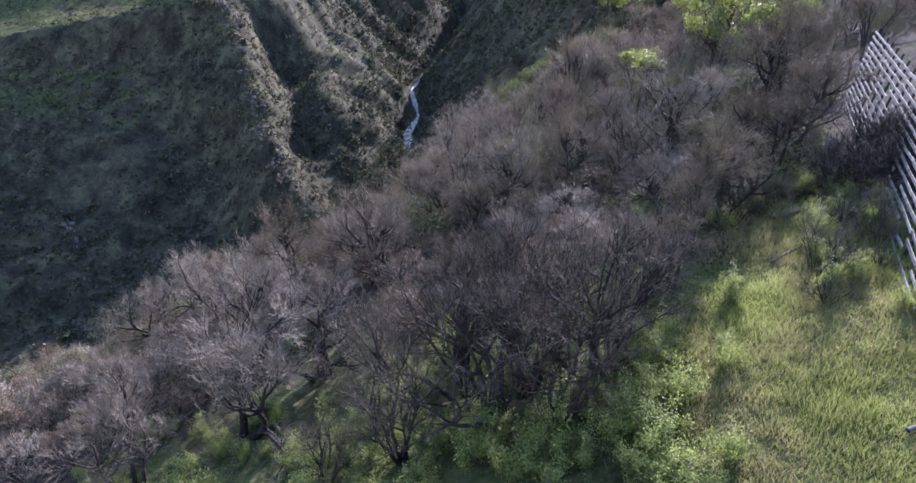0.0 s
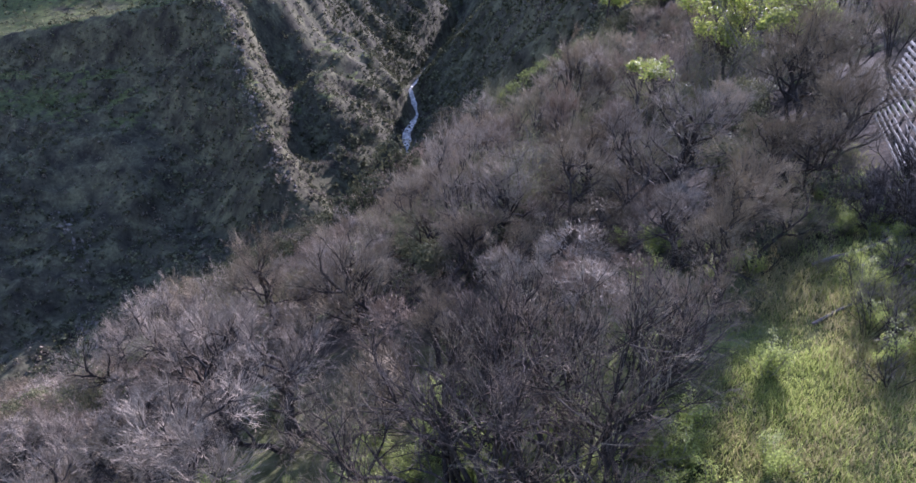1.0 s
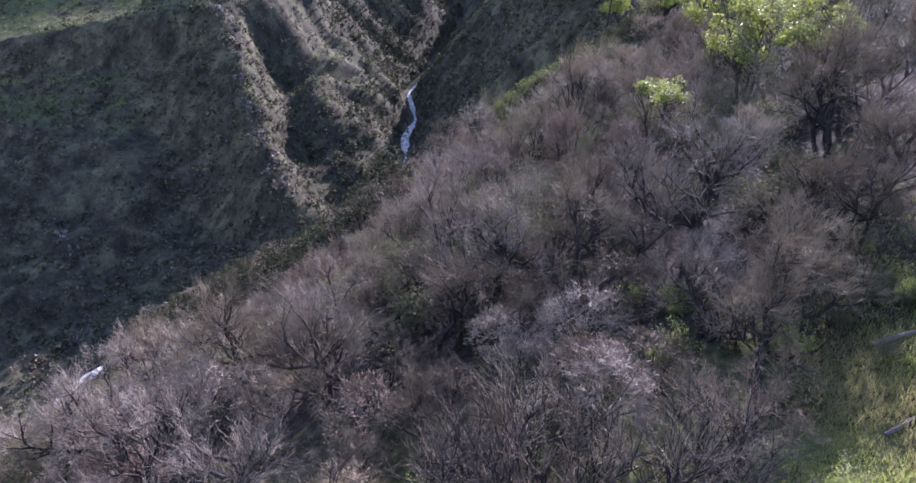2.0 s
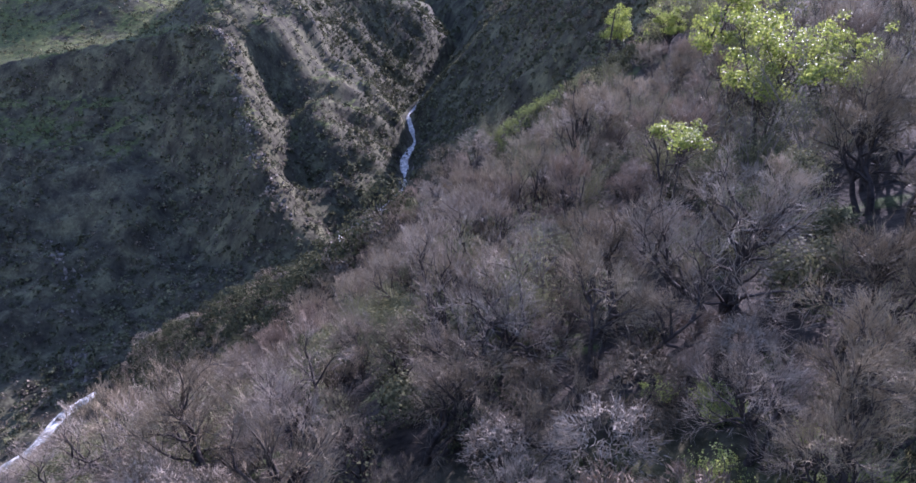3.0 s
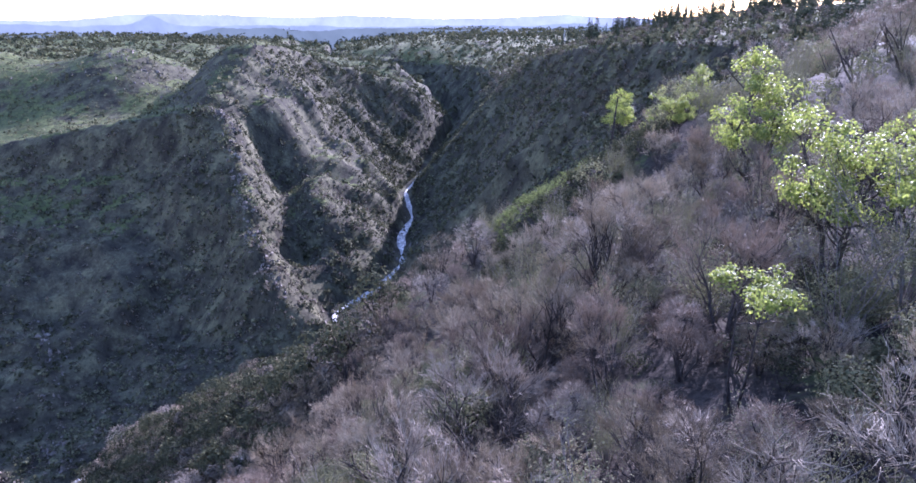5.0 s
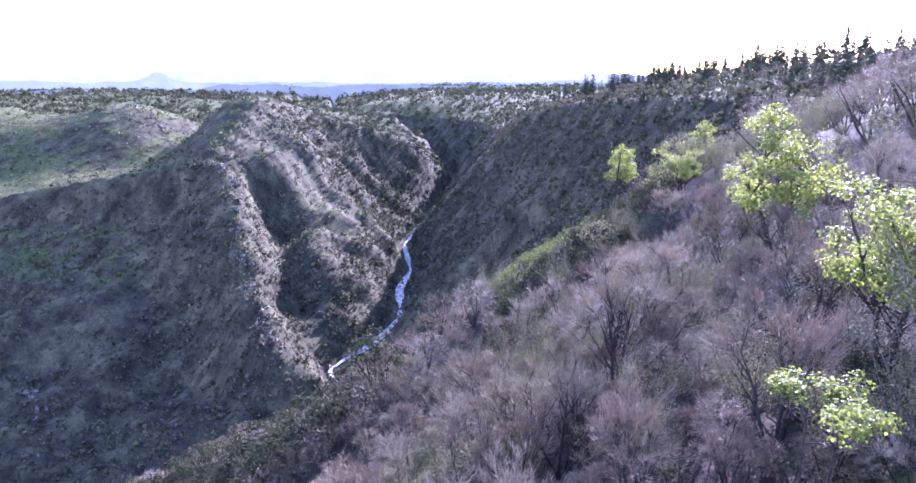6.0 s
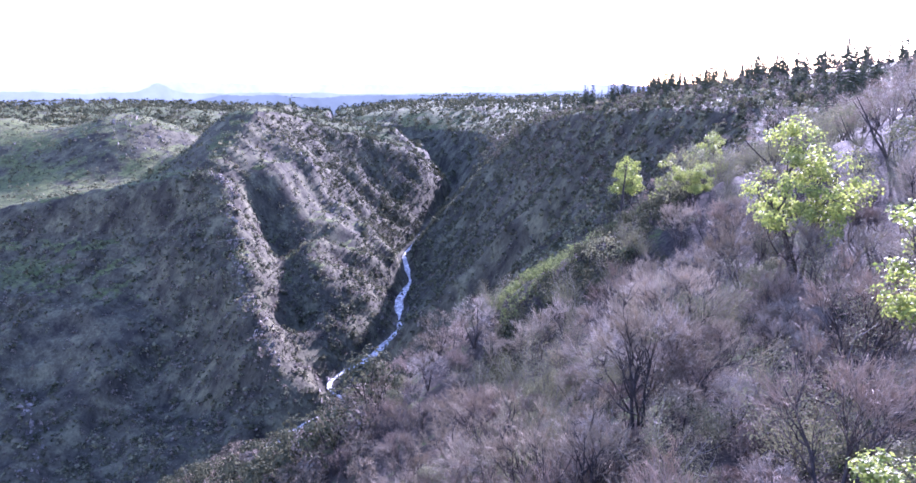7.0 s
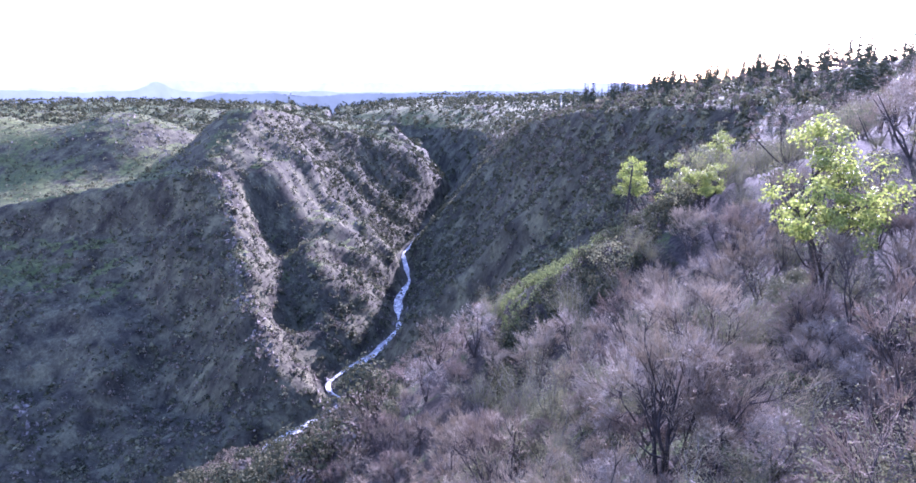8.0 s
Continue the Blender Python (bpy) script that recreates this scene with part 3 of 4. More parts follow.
# ---- far ridges ----
def ridge_backdrop(name, far, base, amp, seed, dark, glow, waves=6.0, peak=9.0):
    """A plain line of wooded hills so far off that it does not shift; its haze is painted in."""
    az = np.linspace(-0.95, 0.95, 420)
    x, y = far * np.sin(az), far * np.cos(az)
    top = base + amp * (0.5 + 0.5 * hills(az * waves + seed, 0 * az, 1.0, 4, seed)) + 5 * (rough(az * 400, 0 * az, seed) - 0.5)
    top = top + 55 * np.exp(-np.abs((az - peak) / 0.018) ** 1.5)
    v = np.concatenate([np.stack([x, y, 0 * x - 190], 1), np.stack([x, y, top], 1)])
    i = np.arange(len(az) - 1)
    m, n, l, b = material(name)
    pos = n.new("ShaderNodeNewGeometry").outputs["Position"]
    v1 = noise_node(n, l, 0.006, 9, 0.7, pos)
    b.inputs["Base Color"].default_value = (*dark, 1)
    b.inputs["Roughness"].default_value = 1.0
    # the haze of distance, painted as an even blue-grey glow
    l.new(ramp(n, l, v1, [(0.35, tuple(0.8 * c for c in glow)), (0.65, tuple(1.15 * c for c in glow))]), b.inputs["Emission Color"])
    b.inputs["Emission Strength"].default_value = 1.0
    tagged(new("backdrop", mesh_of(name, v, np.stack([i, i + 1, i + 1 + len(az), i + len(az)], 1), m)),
           "distant mountain ridge with its blue haze painted as glow", "backdrop", kind="structure")


# the farther the ridge, the paler its painted haze
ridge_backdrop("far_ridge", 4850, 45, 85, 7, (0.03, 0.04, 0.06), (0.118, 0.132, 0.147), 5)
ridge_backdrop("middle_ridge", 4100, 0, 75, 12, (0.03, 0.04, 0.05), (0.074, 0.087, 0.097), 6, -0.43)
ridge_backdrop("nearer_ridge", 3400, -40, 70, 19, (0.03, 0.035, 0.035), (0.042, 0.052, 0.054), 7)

# ---- trees ----
rng = np.random.default_rng(11)
DEAD = "burnt grey-brown bare tree on the slope"
near_kinds, mid_kinds = [], []
for s in range(5):
    near_kinds.append(tree("bare_tree", 100 + s, BARK, 7.0, 2 + s % 3, 0.42, 7, 6, 8, 0.011, label=DEAD, fork=1, low=0.32, angle=0.85, lift=0.08, stem_r=0.2, gnarl=0.1, sprays=3200, spray=0.32, fine=0.012, dome=0.0,
                           twig_mat=TWIGS[s % 2], group="bare trees"))
burnt_kinds = [tree("burnt_tree", 150 + s, BARK, 8.0, 6, 0.18, 4, 5, 5, 0.008, label="charred black multi-stemmed tree with pale bare twigs", fork=1, low=0.42, angle=0.5, lift=0.12, stem_r=0.15, gnarl=0.06,
                    twig_mat=(TWIG_CHAR, TWIG_MAUVE, TWIG_TAN)[s], group="burnt trees", sprays=900, spray=0.32, fine=0.011, dome=0.0, shell=0.45) for s in range(3)]
# brooms: several dark stems that fan out, with a round dome of fine upright twigs
for s in range(7):
    mid_kinds.append(tree("bare_tree", 200 + s, BARK, 7.0, 4 + s % 3, 0.3, 5, 4, 4, 0.010, label=DEAD, group="bare trees", twig_len=0.11, fork=0, low=0.38,
                          angle=0.6, lift=0.15, sprays=3600, spray=0.34, fine=0.018, gnarl=0.03, stem_r=0.10, dome=0.16, limb_len=0.33, branch_len=0.18, shell=0.45,
                          twig_mat=(TWIG_TAN, TWIG_BROWN, TWIG_MAUVE, TWIG_ASH)[s % 4]))
leaf_kinds = [tree("leafy_oak", 300 + s, BARK, 14.0, 3, 0.27, 8, 6, 3, 0.015, LEAF_NEW, 8200, 0.25, label="oak in fresh yellow-green spring leaf", twig_mat=TWIG_BROWN,
                   group="leafy oaks", stem_r=0.24, low=0.32, branch_len=0.16, twig_len=0.07, limb_len=0.38, angle=0.75, clumps=85, clump=0.95, bare=0.12) for s in range(3)]
leaf_kinds.append(tree("leafy_oak", 311, BARK, 9.0, 2, 0.16, 5, 5, 3, 0.012, LEAF_NEW, 2700, 0.15, label="slim young oak in fresh green spring leaf", twig_mat=TWIG_BROWN,
                       group="leafy oaks", stem_r=0.14, low=0.72, branch_len=0.12, limb_len=0.24, twig_len=0.07, angle=1.0, clumps=46, clump=0.42, bare=0.5))
olive_kinds = [shrub("evergreen_shrub", 400 + s, 3.6, 2.2, 14, 8000, LEAF_OLIVE, 0.042, "grey-olive evergreen shrub with glossy leaves", "evergreen shrubs") for s in range(3)]
green_kinds = [shrub("green_shrub", 420 + s, 1.7, 1.3, 14, 2600, LEAF_GREEN, 0.062, "fresh green resprouting shrub under burnt trees", "green shrubs") for s in range(3)]

taken = []


cells = {}


def clear(x, y, gap):
    """Whether nothing stands within the gap; what is asked about is kept in a grid of cells."""
    while len(taken) > cells.setdefault("done", 0):
        a, b, c = taken[cells["done"]]
        cells.setdefault((int(a // 8), int(b // 8)), []).append((a, b, c))
        cells["done"] += 1
    i, j = int(x // 8), int(y // 8)
    return all((x - a) ** 2 + (y - b) ** 2 > (gap * c) ** 2 for p in (-1, 0, 1) for q in (-1, 0, 1) for a, b, c in cells.get((i + p, j + q), ()))


def meadow(x, y):
    """The strip of grass beside the wood."""
    mid = np.interp(y, [0, 14, 22, 33, 48], [12.5, 12.5, 15, 19.5, 27])
    half = np.interp(y, [0, 14, 22, 33, 48], [5.5, 5.5, 4.0, 2.2, 1.0])
    return abs(x - mid) < half


# trees that stand out, by place, height and make
for kinds, kind, x, y, tall, turn in ((near_kinds, 0, -10.5, 22.0, 8.6, 0.3), (near_kinds, 2, -7.6, 26.5, 8.2, 2.0), (burnt_kinds, 0, 1.6, 18.5, 9.6, 1.0), (burnt_kinds, 1, 2.9, 20.0, 9.2, 4.0),
                                      (burnt_kinds, 2, 5.4, 18.9, 8.6, 5.2), (burnt_kinds, 1, -5.3, 17.2, 4.2, 3.3), (near_kinds, 4, -16.0, 20.5, 6.8, 0.8), (burnt_kinds, 0, -14.0, 17.0, 4.6, 0.6), (near_kinds, 3, -18.5, 22.5, 5.6, 2.6), (burnt_kinds, 2, -12.4, 15.4, 4.0, 1.6), (burnt_kinds, 0, 0.2, 22.5, 8.8, 2.9),
                                      (burnt_kinds, 2, 4.6, 23.0, 8.2, 0.4), (burnt_kinds, 1, -2.2, 17.8, 6.0, 0.9),
                                      (near_kinds, 1, 20.4, 37.0, 6.5, 0.2), (near_kinds, 3, 22.6, 41.5, 8.0, 1.2), (near_kinds, 1, 25.2, 46.5, 9.0, 2.2),
                                      (near_kinds, 3, 27.6, 52.5, 9.0, 3.2), (near_kinds, 1, 30.5, 57.0, 10.5, 4.2), (burnt_kinds, 0, 6.8, 21.0, 7.6, 4.0), (burnt_kinds, 1, 3.9, 17.4, 7.0, 2.2), (burnt_kinds, 2, 0.4, 20.4, 8.8, 5.6),
                                      (burnt_kinds, 0, 2.4, 22.0, 9.4, 0.2), (burnt_kinds, 2, -3.4, 20.2, 6.6, 3.0), (burnt_kinds, 1, 8.2, 23.6, 6.8, 1.4), (near_kinds, 1, 10.4, 25.6, 5.6, 0.7), (near_kinds, 3, 12.4, 28.6, 5.8, 2.7),
                                      (near_kinds, 1, 14.3, 31.4, 6.4, 4.1), (near_kinds, 3, 16.2, 34.6, 6.4, 5.5), (near_kinds, 3, 18.0, 38.4, 7.0, 1.9), (near_kinds, 2, 12.0, 33.0, 6.0, 3.3), (near_kinds, 3, 34.0, 61.5, 10.0, 5.2)):
    put(kinds[kind], x, y, 0, turn, tall=tall)
    taken.append((x, y, 1.3))
# by place and by the height of their tops
for kind, x, y, top, turn in ((0, 31.2, 74.5, -4.3, 0.4), (2, 39.5, 77, -5.0, 4.4), (1, 44, 114, -0.5, 1.9), (2, 54.0, 205, -13.5, 3.3), (0, 50.5, 166, -11.5, 3.6), (1, 69, 204.5, -7.0, 5.0),
                              (3, 17.4, 59.6, -10.5, 1.1)):
    put(leaf_kinds[kind], x, y, 0, turn, tall=top - float(height(np.array([x]), np.array([y]))[0]))
    taken.append((x, y, 1.2))

spots = []
for _ in range(60000):
    x, y = rng.uniform(-190, 165), rng.uniform(6, 330)
    far = math.hypot(x - 1.3, max(y - 24, 0) if y > 48 else 0.6 * y)
    if abs(x) > 10 + 0.8 * y or meadow(x, y) or (x > 8 and y < 26) or (x > 0 and y < 15) or (-12 < x < 9 and y < 24) or x > min(34 + 0.45 * y, np.interp(y, [110, 150, 200, 250, 292], [104, 110, 123, 144, 166]) - 3):
        continue
    if (y < 56 and x > 15 + 0.33 * (y - 20)) or (y < 110 and x < np.interp(y, [0, 36, 42, 110], [-6, -27.6, -22, -56])):
        continue
    if -6 < y - 0.72 * x - 145 < 60 and 10 < x < 58:
        continue
    if float(rough(np.array([x / 16.0]), np.array([y / 16.0]), 77)[0]) < 0.12:
        continue
    if not clear(x, y, 3.7 + 1.3 * rng.random() + 0.013 * y):
        continue
    taken.append((x, y, 1.0))
    spots.append((x, y))
    if len(spots) > 2100:
        break
spots.sort(key=lambda p: math.hypot(p[0] - 2, max(p[1] - 44, 10)))
count = {"near": 0, "mid": 0, "olive": 0}
rest = []
for x, y in spots:
    v = rng.random()
    turn, size = rng.uniform(0, 6.28), rng.uniform(0.6, 1.45)
    size *= 1.0 + 0.35 * float(ease(35, 60, np.array(y * 1.0))) * float(ease(-20, 15, np.array(x * 1.0)))
    if v < (0.42 if x > 6 and y > 38 else 0.0 if y < 36 else 0.15) and count["olive"] < 120:
        put(olive_kinds[rng.integers(3)], x, y, 0, turn, size * 1.5)
        count["olive"] += 1
    elif y < 48 and count["near"] < 40:
        put(near_kinds[rng.integers(5)], x, y, 0, turn, size, 0.12 * rng.random(), 3.14)
        count["near"] += 1
    elif count["mid"] < 185:
        put(mid_kinds[rng.integers(7)], x, y, 0, turn, size, 0.1 * rng.random(), 3.14)
        count["mid"] += 1
    else:
        rest.append((x, y, turn, size))
# smaller ones in the gaps
for _ in range(6000):
    x, y = rng.uniform(-60, 45), 25 + 95 * rng.random() ** 1.2
    if meadow(x, y) or x > 15 + 0.33 * (y - 20) or abs(x) > 10 + 0.8 * y or not clear(x, y, 2.7):
        continue
    taken.append((x, y, 0.8))
    spots.append((x, y))
    v, turn, size = rng.random(), rng.uniform(0, 6.28), rng.uniform(0.35, 0.7)
    if math.hypot(x - 2, y - 30) < 38 and count["mid"] < 235:
        put(mid_kinds[rng.integers(7)], x, y, 0, turn, size)
        count["mid"] += 1
    else:
        rest.append((x, y, turn, size))


def mass(name, places, mat, tall, tufts, twig_r, label, seed=31, leaf=0.0, fine=15):
    """Many far trees in one mesh: a few stems and a dome of twig tufts each."""
    r = np.random.default_rng(seed)
    P = np.array(places)
    base = np.stack([P[:, 0], P[:, 1], height(P[:, 0], P[:, 1]) - 0.4], 1)
    size = tall * P[:, 3]
    n, n_stem = len(P), 4
    a, big = np.repeat(base, n_stem, 0), np.repeat(size, n_stem)
    S = shoot(r, a, unit(r.normal(0, 0.3, (len(a), 3)) + np.array([0, 0, 1.0])), big * r.uniform(0.6, 0.85, len(a)), 3, 0.05, 0.12)
    stems = pipe(S, big * 0.018, big * 0.005, 3)
    pieces = [stems]
    big = np.repeat(size, tufts)[:, None]
    out = unit(r.normal(size=(n * tufts, 3)) * np.array([1, 1, 0.8]) + np.array([0, 0, 0.45]))
    squash = np.repeat(r.uniform(0.75, 1.25, (n, 3)), tufts, 0)
    at = np.repeat(base, tufts, 0) + np.array([0, 0, 0.58]) * big + out * squash * big * np.array([0.40, 0.40, 0.38]) * r.uniform(0.7, 1.0, (len(big), 1))
    if leaf:
        pieces += [blades(r, at + r.normal(0, 0.3, at.shape), leaf, 0.3, 0.9, out) for _ in range(2)]
    for _ in range(0 if leaf else fine):
        w = unit(out * 0.4 + r.normal(0, 0.55, out.shape) + np.array([0, 0, 0.3]))
        pieces.append(slivers(r, at + r.normal(0, 0.03, at.shape) * big, w, 0.07 * big[:, 0], twig_r, out))
    tagged(new(name, mesh_of(name, *join(pieces), mat, first=len(stems[1]), first_mat=BARK)), label, "trees", kind="stuff")


# those on the lower spur grow taller
SPUR_LINE = [-300, -205, -165, -95, -63, 4], [330, 318, 308, 274, 243, 177]
rest = [(x, y, turn, size * (1.3 if x < -12 and abs(y - np.interp(x, *SPUR_LINE)) < 60 else 1.0)) for x, y, turn, size in rest]
# evergreens on the spur's front, whose dark leaves also carry its shade
shaded_front = [p for p in rest if p[0] < -16 and -75 < p[1] - np.interp(p[0], *SPUR_LINE) < -8 and p[3] > 0.95]
olive = [p for p in rest if p not in shaded_front and p[1] > 42 and rough(np.array([p[0] / 14]), np.array([p[1] / 14]), 87)[0] > 0.55]
bare = [p for p in rest if p not in shaded_front and p not in olive]
kinds_of = [int(v) for v in rng.integers(0, 3, len(bare))]


def close_by(p):
    return math.hypot(p[0] - 2, p[1] - 44) < 85


for k, (name, label) in enumerate((("ash_woodland", "mass of burnt ash-grey bare trees on the hillside"), ("brown_woodland", "mass of burnt brown bare trees on the hillside"),
                                   ("russet_woodland", "mass of burnt reddish-brown bare trees on the hillside"))):
    mine = [p for p, q in zip(bare, kinds_of) if q == k]
    mass(name, [p for p in mine if not close_by(p)], TWIGS[k], 8.2, 64, 0.095, label, 31 + 10 * k)
    mass(name, [p for p in mine if close_by(p)], TWIGS[k], 7.6, 110, 0.04, label, 32 + 10 * k, fine=24)
# the wooded lower spur
spur = []
for _ in range(14000):
    x = rng.uniform(-290, -14)
    y = np.interp(x, *SPUR_LINE) + rng.uniform(-75, 30)
    if abs(x) > 0.95 * y or not clear(x, y, 5.0):
        continue
    taken.append((x, y, 1.0))
    spur.append((x, y, 0.0, rng.uniform(0.75, 1.35)))
mass("spur_woodland", [p for k, p in enumerate(spur) if k % 3 == 0], BRUSH, 9.0, 190, 0.0, "mass of dull brown bushy trees on the lower spur", 45, 0.85)
mass("bare_woodland", [p for k, p in enumerate(spur) if k % 3], TWIG_BROWN, 9.0, 64, 0.13, "mass of burnt brown trees on the lower spur", 47)
crest_trees = []
while len(crest_trees) < 1700:
    y = 230 + 2000 * rng.random() ** 1.25
    x = np.interp(y, CREST[:, 0], CREST[:, 1]) - 60 + 260 * rng.random() ** 1.2
    if x < 0.8 * y and math.hypot(x - 190, y - 300) > 40:
        crest_trees.append((x, y, 0.0, rng.uniform(0.6, 1.4)))
mass("crest_woodland", crest_trees[:1150], BRUSH, 7.5, 56, 0.0, "mass of burnt brown trees along the plateau's edge", 39, 1.1)
mass("sage_woodland", crest_trees[1150:], SAGE, 7.0, 56, 0.0, "mass of olive-green trees along the plateau's edge", 40, 1.0)
for near, n_tuft, blade in ((True, 900, 0.17), (False, 260, 0.42)):
    mass("olive_woodland", [p for p in olive if close_by(p) == near], LEAF_OLIVE, 7.0, n_tuft, 0.0, "mass of grey-olive evergreen trees on the hillside", 33, blade)
mass("dark_woodland", shaded_front, LEAF_DARK, 9.5, 190, 0.0, "mass of evergreen trees along the lower spur's front, its shade put into dark leaves", 35, 0.85)

knoll = []
while len(knoll) < 300:
    x, y = rng.uniform(11, 56), rng.uniform(146, 225)
    if 8 < y - 0.72 * x - 145 < 42:
        knoll.append((x, y, 0.0, rng.uniform(0.35, 1.9)))
mass("knoll_shrubs", knoll, LEAF_KNOLL, 2.2, 40, 0.0, "fresh green low shrubs along the knoll's crest", 37, 0.3)

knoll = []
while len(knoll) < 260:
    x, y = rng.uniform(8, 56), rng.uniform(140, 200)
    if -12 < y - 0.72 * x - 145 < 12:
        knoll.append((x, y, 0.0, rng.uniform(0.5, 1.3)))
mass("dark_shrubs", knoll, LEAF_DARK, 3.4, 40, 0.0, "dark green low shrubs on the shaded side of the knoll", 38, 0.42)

# low evergreen brush in the gaps between the trees, dark also to paint their shade
low = []
while len(low) < 1000:
    x, y = rng.uniform(-150, 75), 27 + 230 * rng.random() ** 1.4
    if x < 22 + 0.34 * y and x < 15 + 0.33 * (y - 20) and abs(x) < 10 + 0.8 * y and not 10 < y - 0.72 * x - 145 < 40:
        low.append((x, y, 0.0, rng.uniform(0.5, 1.4)))
mass("undergrowth", low, LEAF_DARK, 2.6, 100, 0.0, "low evergreen brush between burnt trees, dark also for the shade there", 43, 0.16)

# ---- understorey by the meadow ----
n_green = 0
for _ in range(5000):
    x, y = rng.uniform(-22, 26), rng.uniform(6, 42)
    if meadow(x, y) and abs(x - np.interp(y, [0, 14, 22, 33], [12.5, 12.5, 15, 19.5])) < 3.2:
        continue
    if x > 9 + 0.35 * y or (y > 27 and x < 9) or n_green >= 90:
        continue
    if float(rough(np.array([x / 4.0]), np.array([y / 4.0]), 79)[0]) < 0.35:
        continue
    put(green_kinds[rng.integers(3)], x, y, 0, rng.uniform(0, 6.28), rng.uniform(0.5, 1.15))
    n_green += 1


n_green = 0
while n_green < 120:
    x, y = rng.uniform(-13, 9), rng.uniform(8.5, 25)
    if float(rough(np.array([x / 2.6]), np.array([y / 2.6]), 80)[0]) > 0.42:
        put(green_kinds[rng.integers(3)], x, y, 0, rng.uniform(0, 6.28), rng.uniform(0.5, 1.35))
        n_green += 1


def grass():
    r = np.random.default_rng(5)
    n = 800000
    x, y = r.uniform(-4, 30, n), r.uniform(5, 45, n)
    mid = np.interp(y, [0, 14, 22, 33, 48], [12.5, 12.5, 15, 19.5, 27])
    half = np.interp(y, [0, 14, 22, 33, 48], [6.5, 6.5, 5.0, 3.2, 2.0])
    keep = (np.abs(x - mid) < half * r.uniform(0.6, 1.25, n)) & (r.random(n) < np.interp(y, [22, 30, 36], [1, 0.35, 0.08]))
    x, y = x[keep], y[keep]
    z = height(x, y)
    tuft = rough(x / 0.7, y / 0.7, 91) * 0.6 + rough(x / 2.5, y / 2.5, 93) * 0.7
    le = 0.10 + 0.38 * tuft * r.uniform(0.5, 1.2, len(x))
    a = np.stack([x, y, z - 0.03], 1)
    d = unit(np.stack([r.normal(0, 0.35, len(x)), r.normal(0, 0.35, len(x)), np.ones(len(x))], 1))
    s = across(d, r) * 0.013
    tip = a + d * le[:, None] + across(d, r) * le[:, None] * 0.35
    v = np.stack([a - s, a + s, tip], 1)
    dry = rough(x / 3.1, y / 3.1, 95) + r.normal(0, 0.18, len(x)) > 0.6
    rank = ~dry & (rough(x / 2.3, y / 2.3, 97) + r.normal(0, 0.15, len(x)) > 0.58)
    for name, sel, mat, lab in (("rank_grass", rank, LEAF_GREEN, "clumps of darker green grass in the open strip"), ("grass", ~dry & ~rank, GRASS, "lush green spring grass on the open strip"), ("dry_grass", dry, STRAW, "patches of pale dry grass in the green strip")):
        vv = v[sel].reshape(-1, 3)
        tagged(new(name, mesh_of(name, vv, np.arange(len(vv)).reshape(-1, 3), mat)), lab, "grass", kind="stuff")


grass()

# ---- conifers on the skyline ----
def conifer(seed, tall, wide, tiers, label, group):
    r = np.random.default_rng(seed)
    root = tagged(new("conifer"), label, "tree", group)
    trunk = np.array([[[0, 0, -0.5], [0, 0, tall * 0.5], [0, 0, tall]]])
    part("trunk", mesh_of("trunk", *pipe(trunk, [tall * 0.014], [0.02], 5), BARK_GREY), root)
    per = 7
    f = np.repeat(np.linspace(0.12, 0.99, tiers), per) + r.normal(0, 0.008, tiers * per)
    az = r.uniform(0, 2 * np.pi, len(f))
    reach = wide * (1.03 - f) ** 0.8 * r.uniform(0.5, 1.15, len(f))
    a = np.stack([0 * f, 0 * f, f * tall], 1)
    out = np.stack([np.cos(az), np.sin(az), 0 * az], 1)
    e = a + out * reach[:, None] + np.array([0, 0, 1]) * (reach * r.uniform(-0.45, 0.1, len(f)))[:, None]
    pieces = [tubes(a, e, reach * 0.09 + 0.1, None, 3)]
    for side in (-1, 1):
        for k in (0.35, 0.6, 0.8):
            m = a + (e - a) * k
            w = unit(out + side * 0.9 * np.cross(out, [0, 0, 1.0]) + r.normal(0, 0.2, out.shape) + np.array([0, 0, -0.15]))
            pieces.append(tubes(m, m + w * (reach * (1.05 - k) * 0.75 + 0.25)[:, None], reach * 0.05 + 0.09, None, 3))
    part("foliage", mesh_of("foliage", *join(pieces), NEEDLE), root)
    return root


conifers = [conifer(500 + s, 22, 3.6 + 0.6 * s, 19, "dark conifer on the plateau skyline", "conifers") for s in range(3)]
n_con = 0
for k in range(46):      # the belt behind the road
    y = rng.uniform(370, 520)
    x = (y - 39) * rng.uniform(0.50, 0.80)
    put(conifers[k % 3], x, y, 0, 1.7 * k, tall=rng.uniform(11, 20))
for k, (x, y, tall) in enumerate(((184, 331, 35), (177, 326, 24), (192, 339, 27), (201, 346, 24), (170, 322, 19), (211, 352, 27), (222, 350, 30), (236, 362, 26))):
    put(conifers[k % 3], x, y, 0, 1.3 * k, tall=tall)
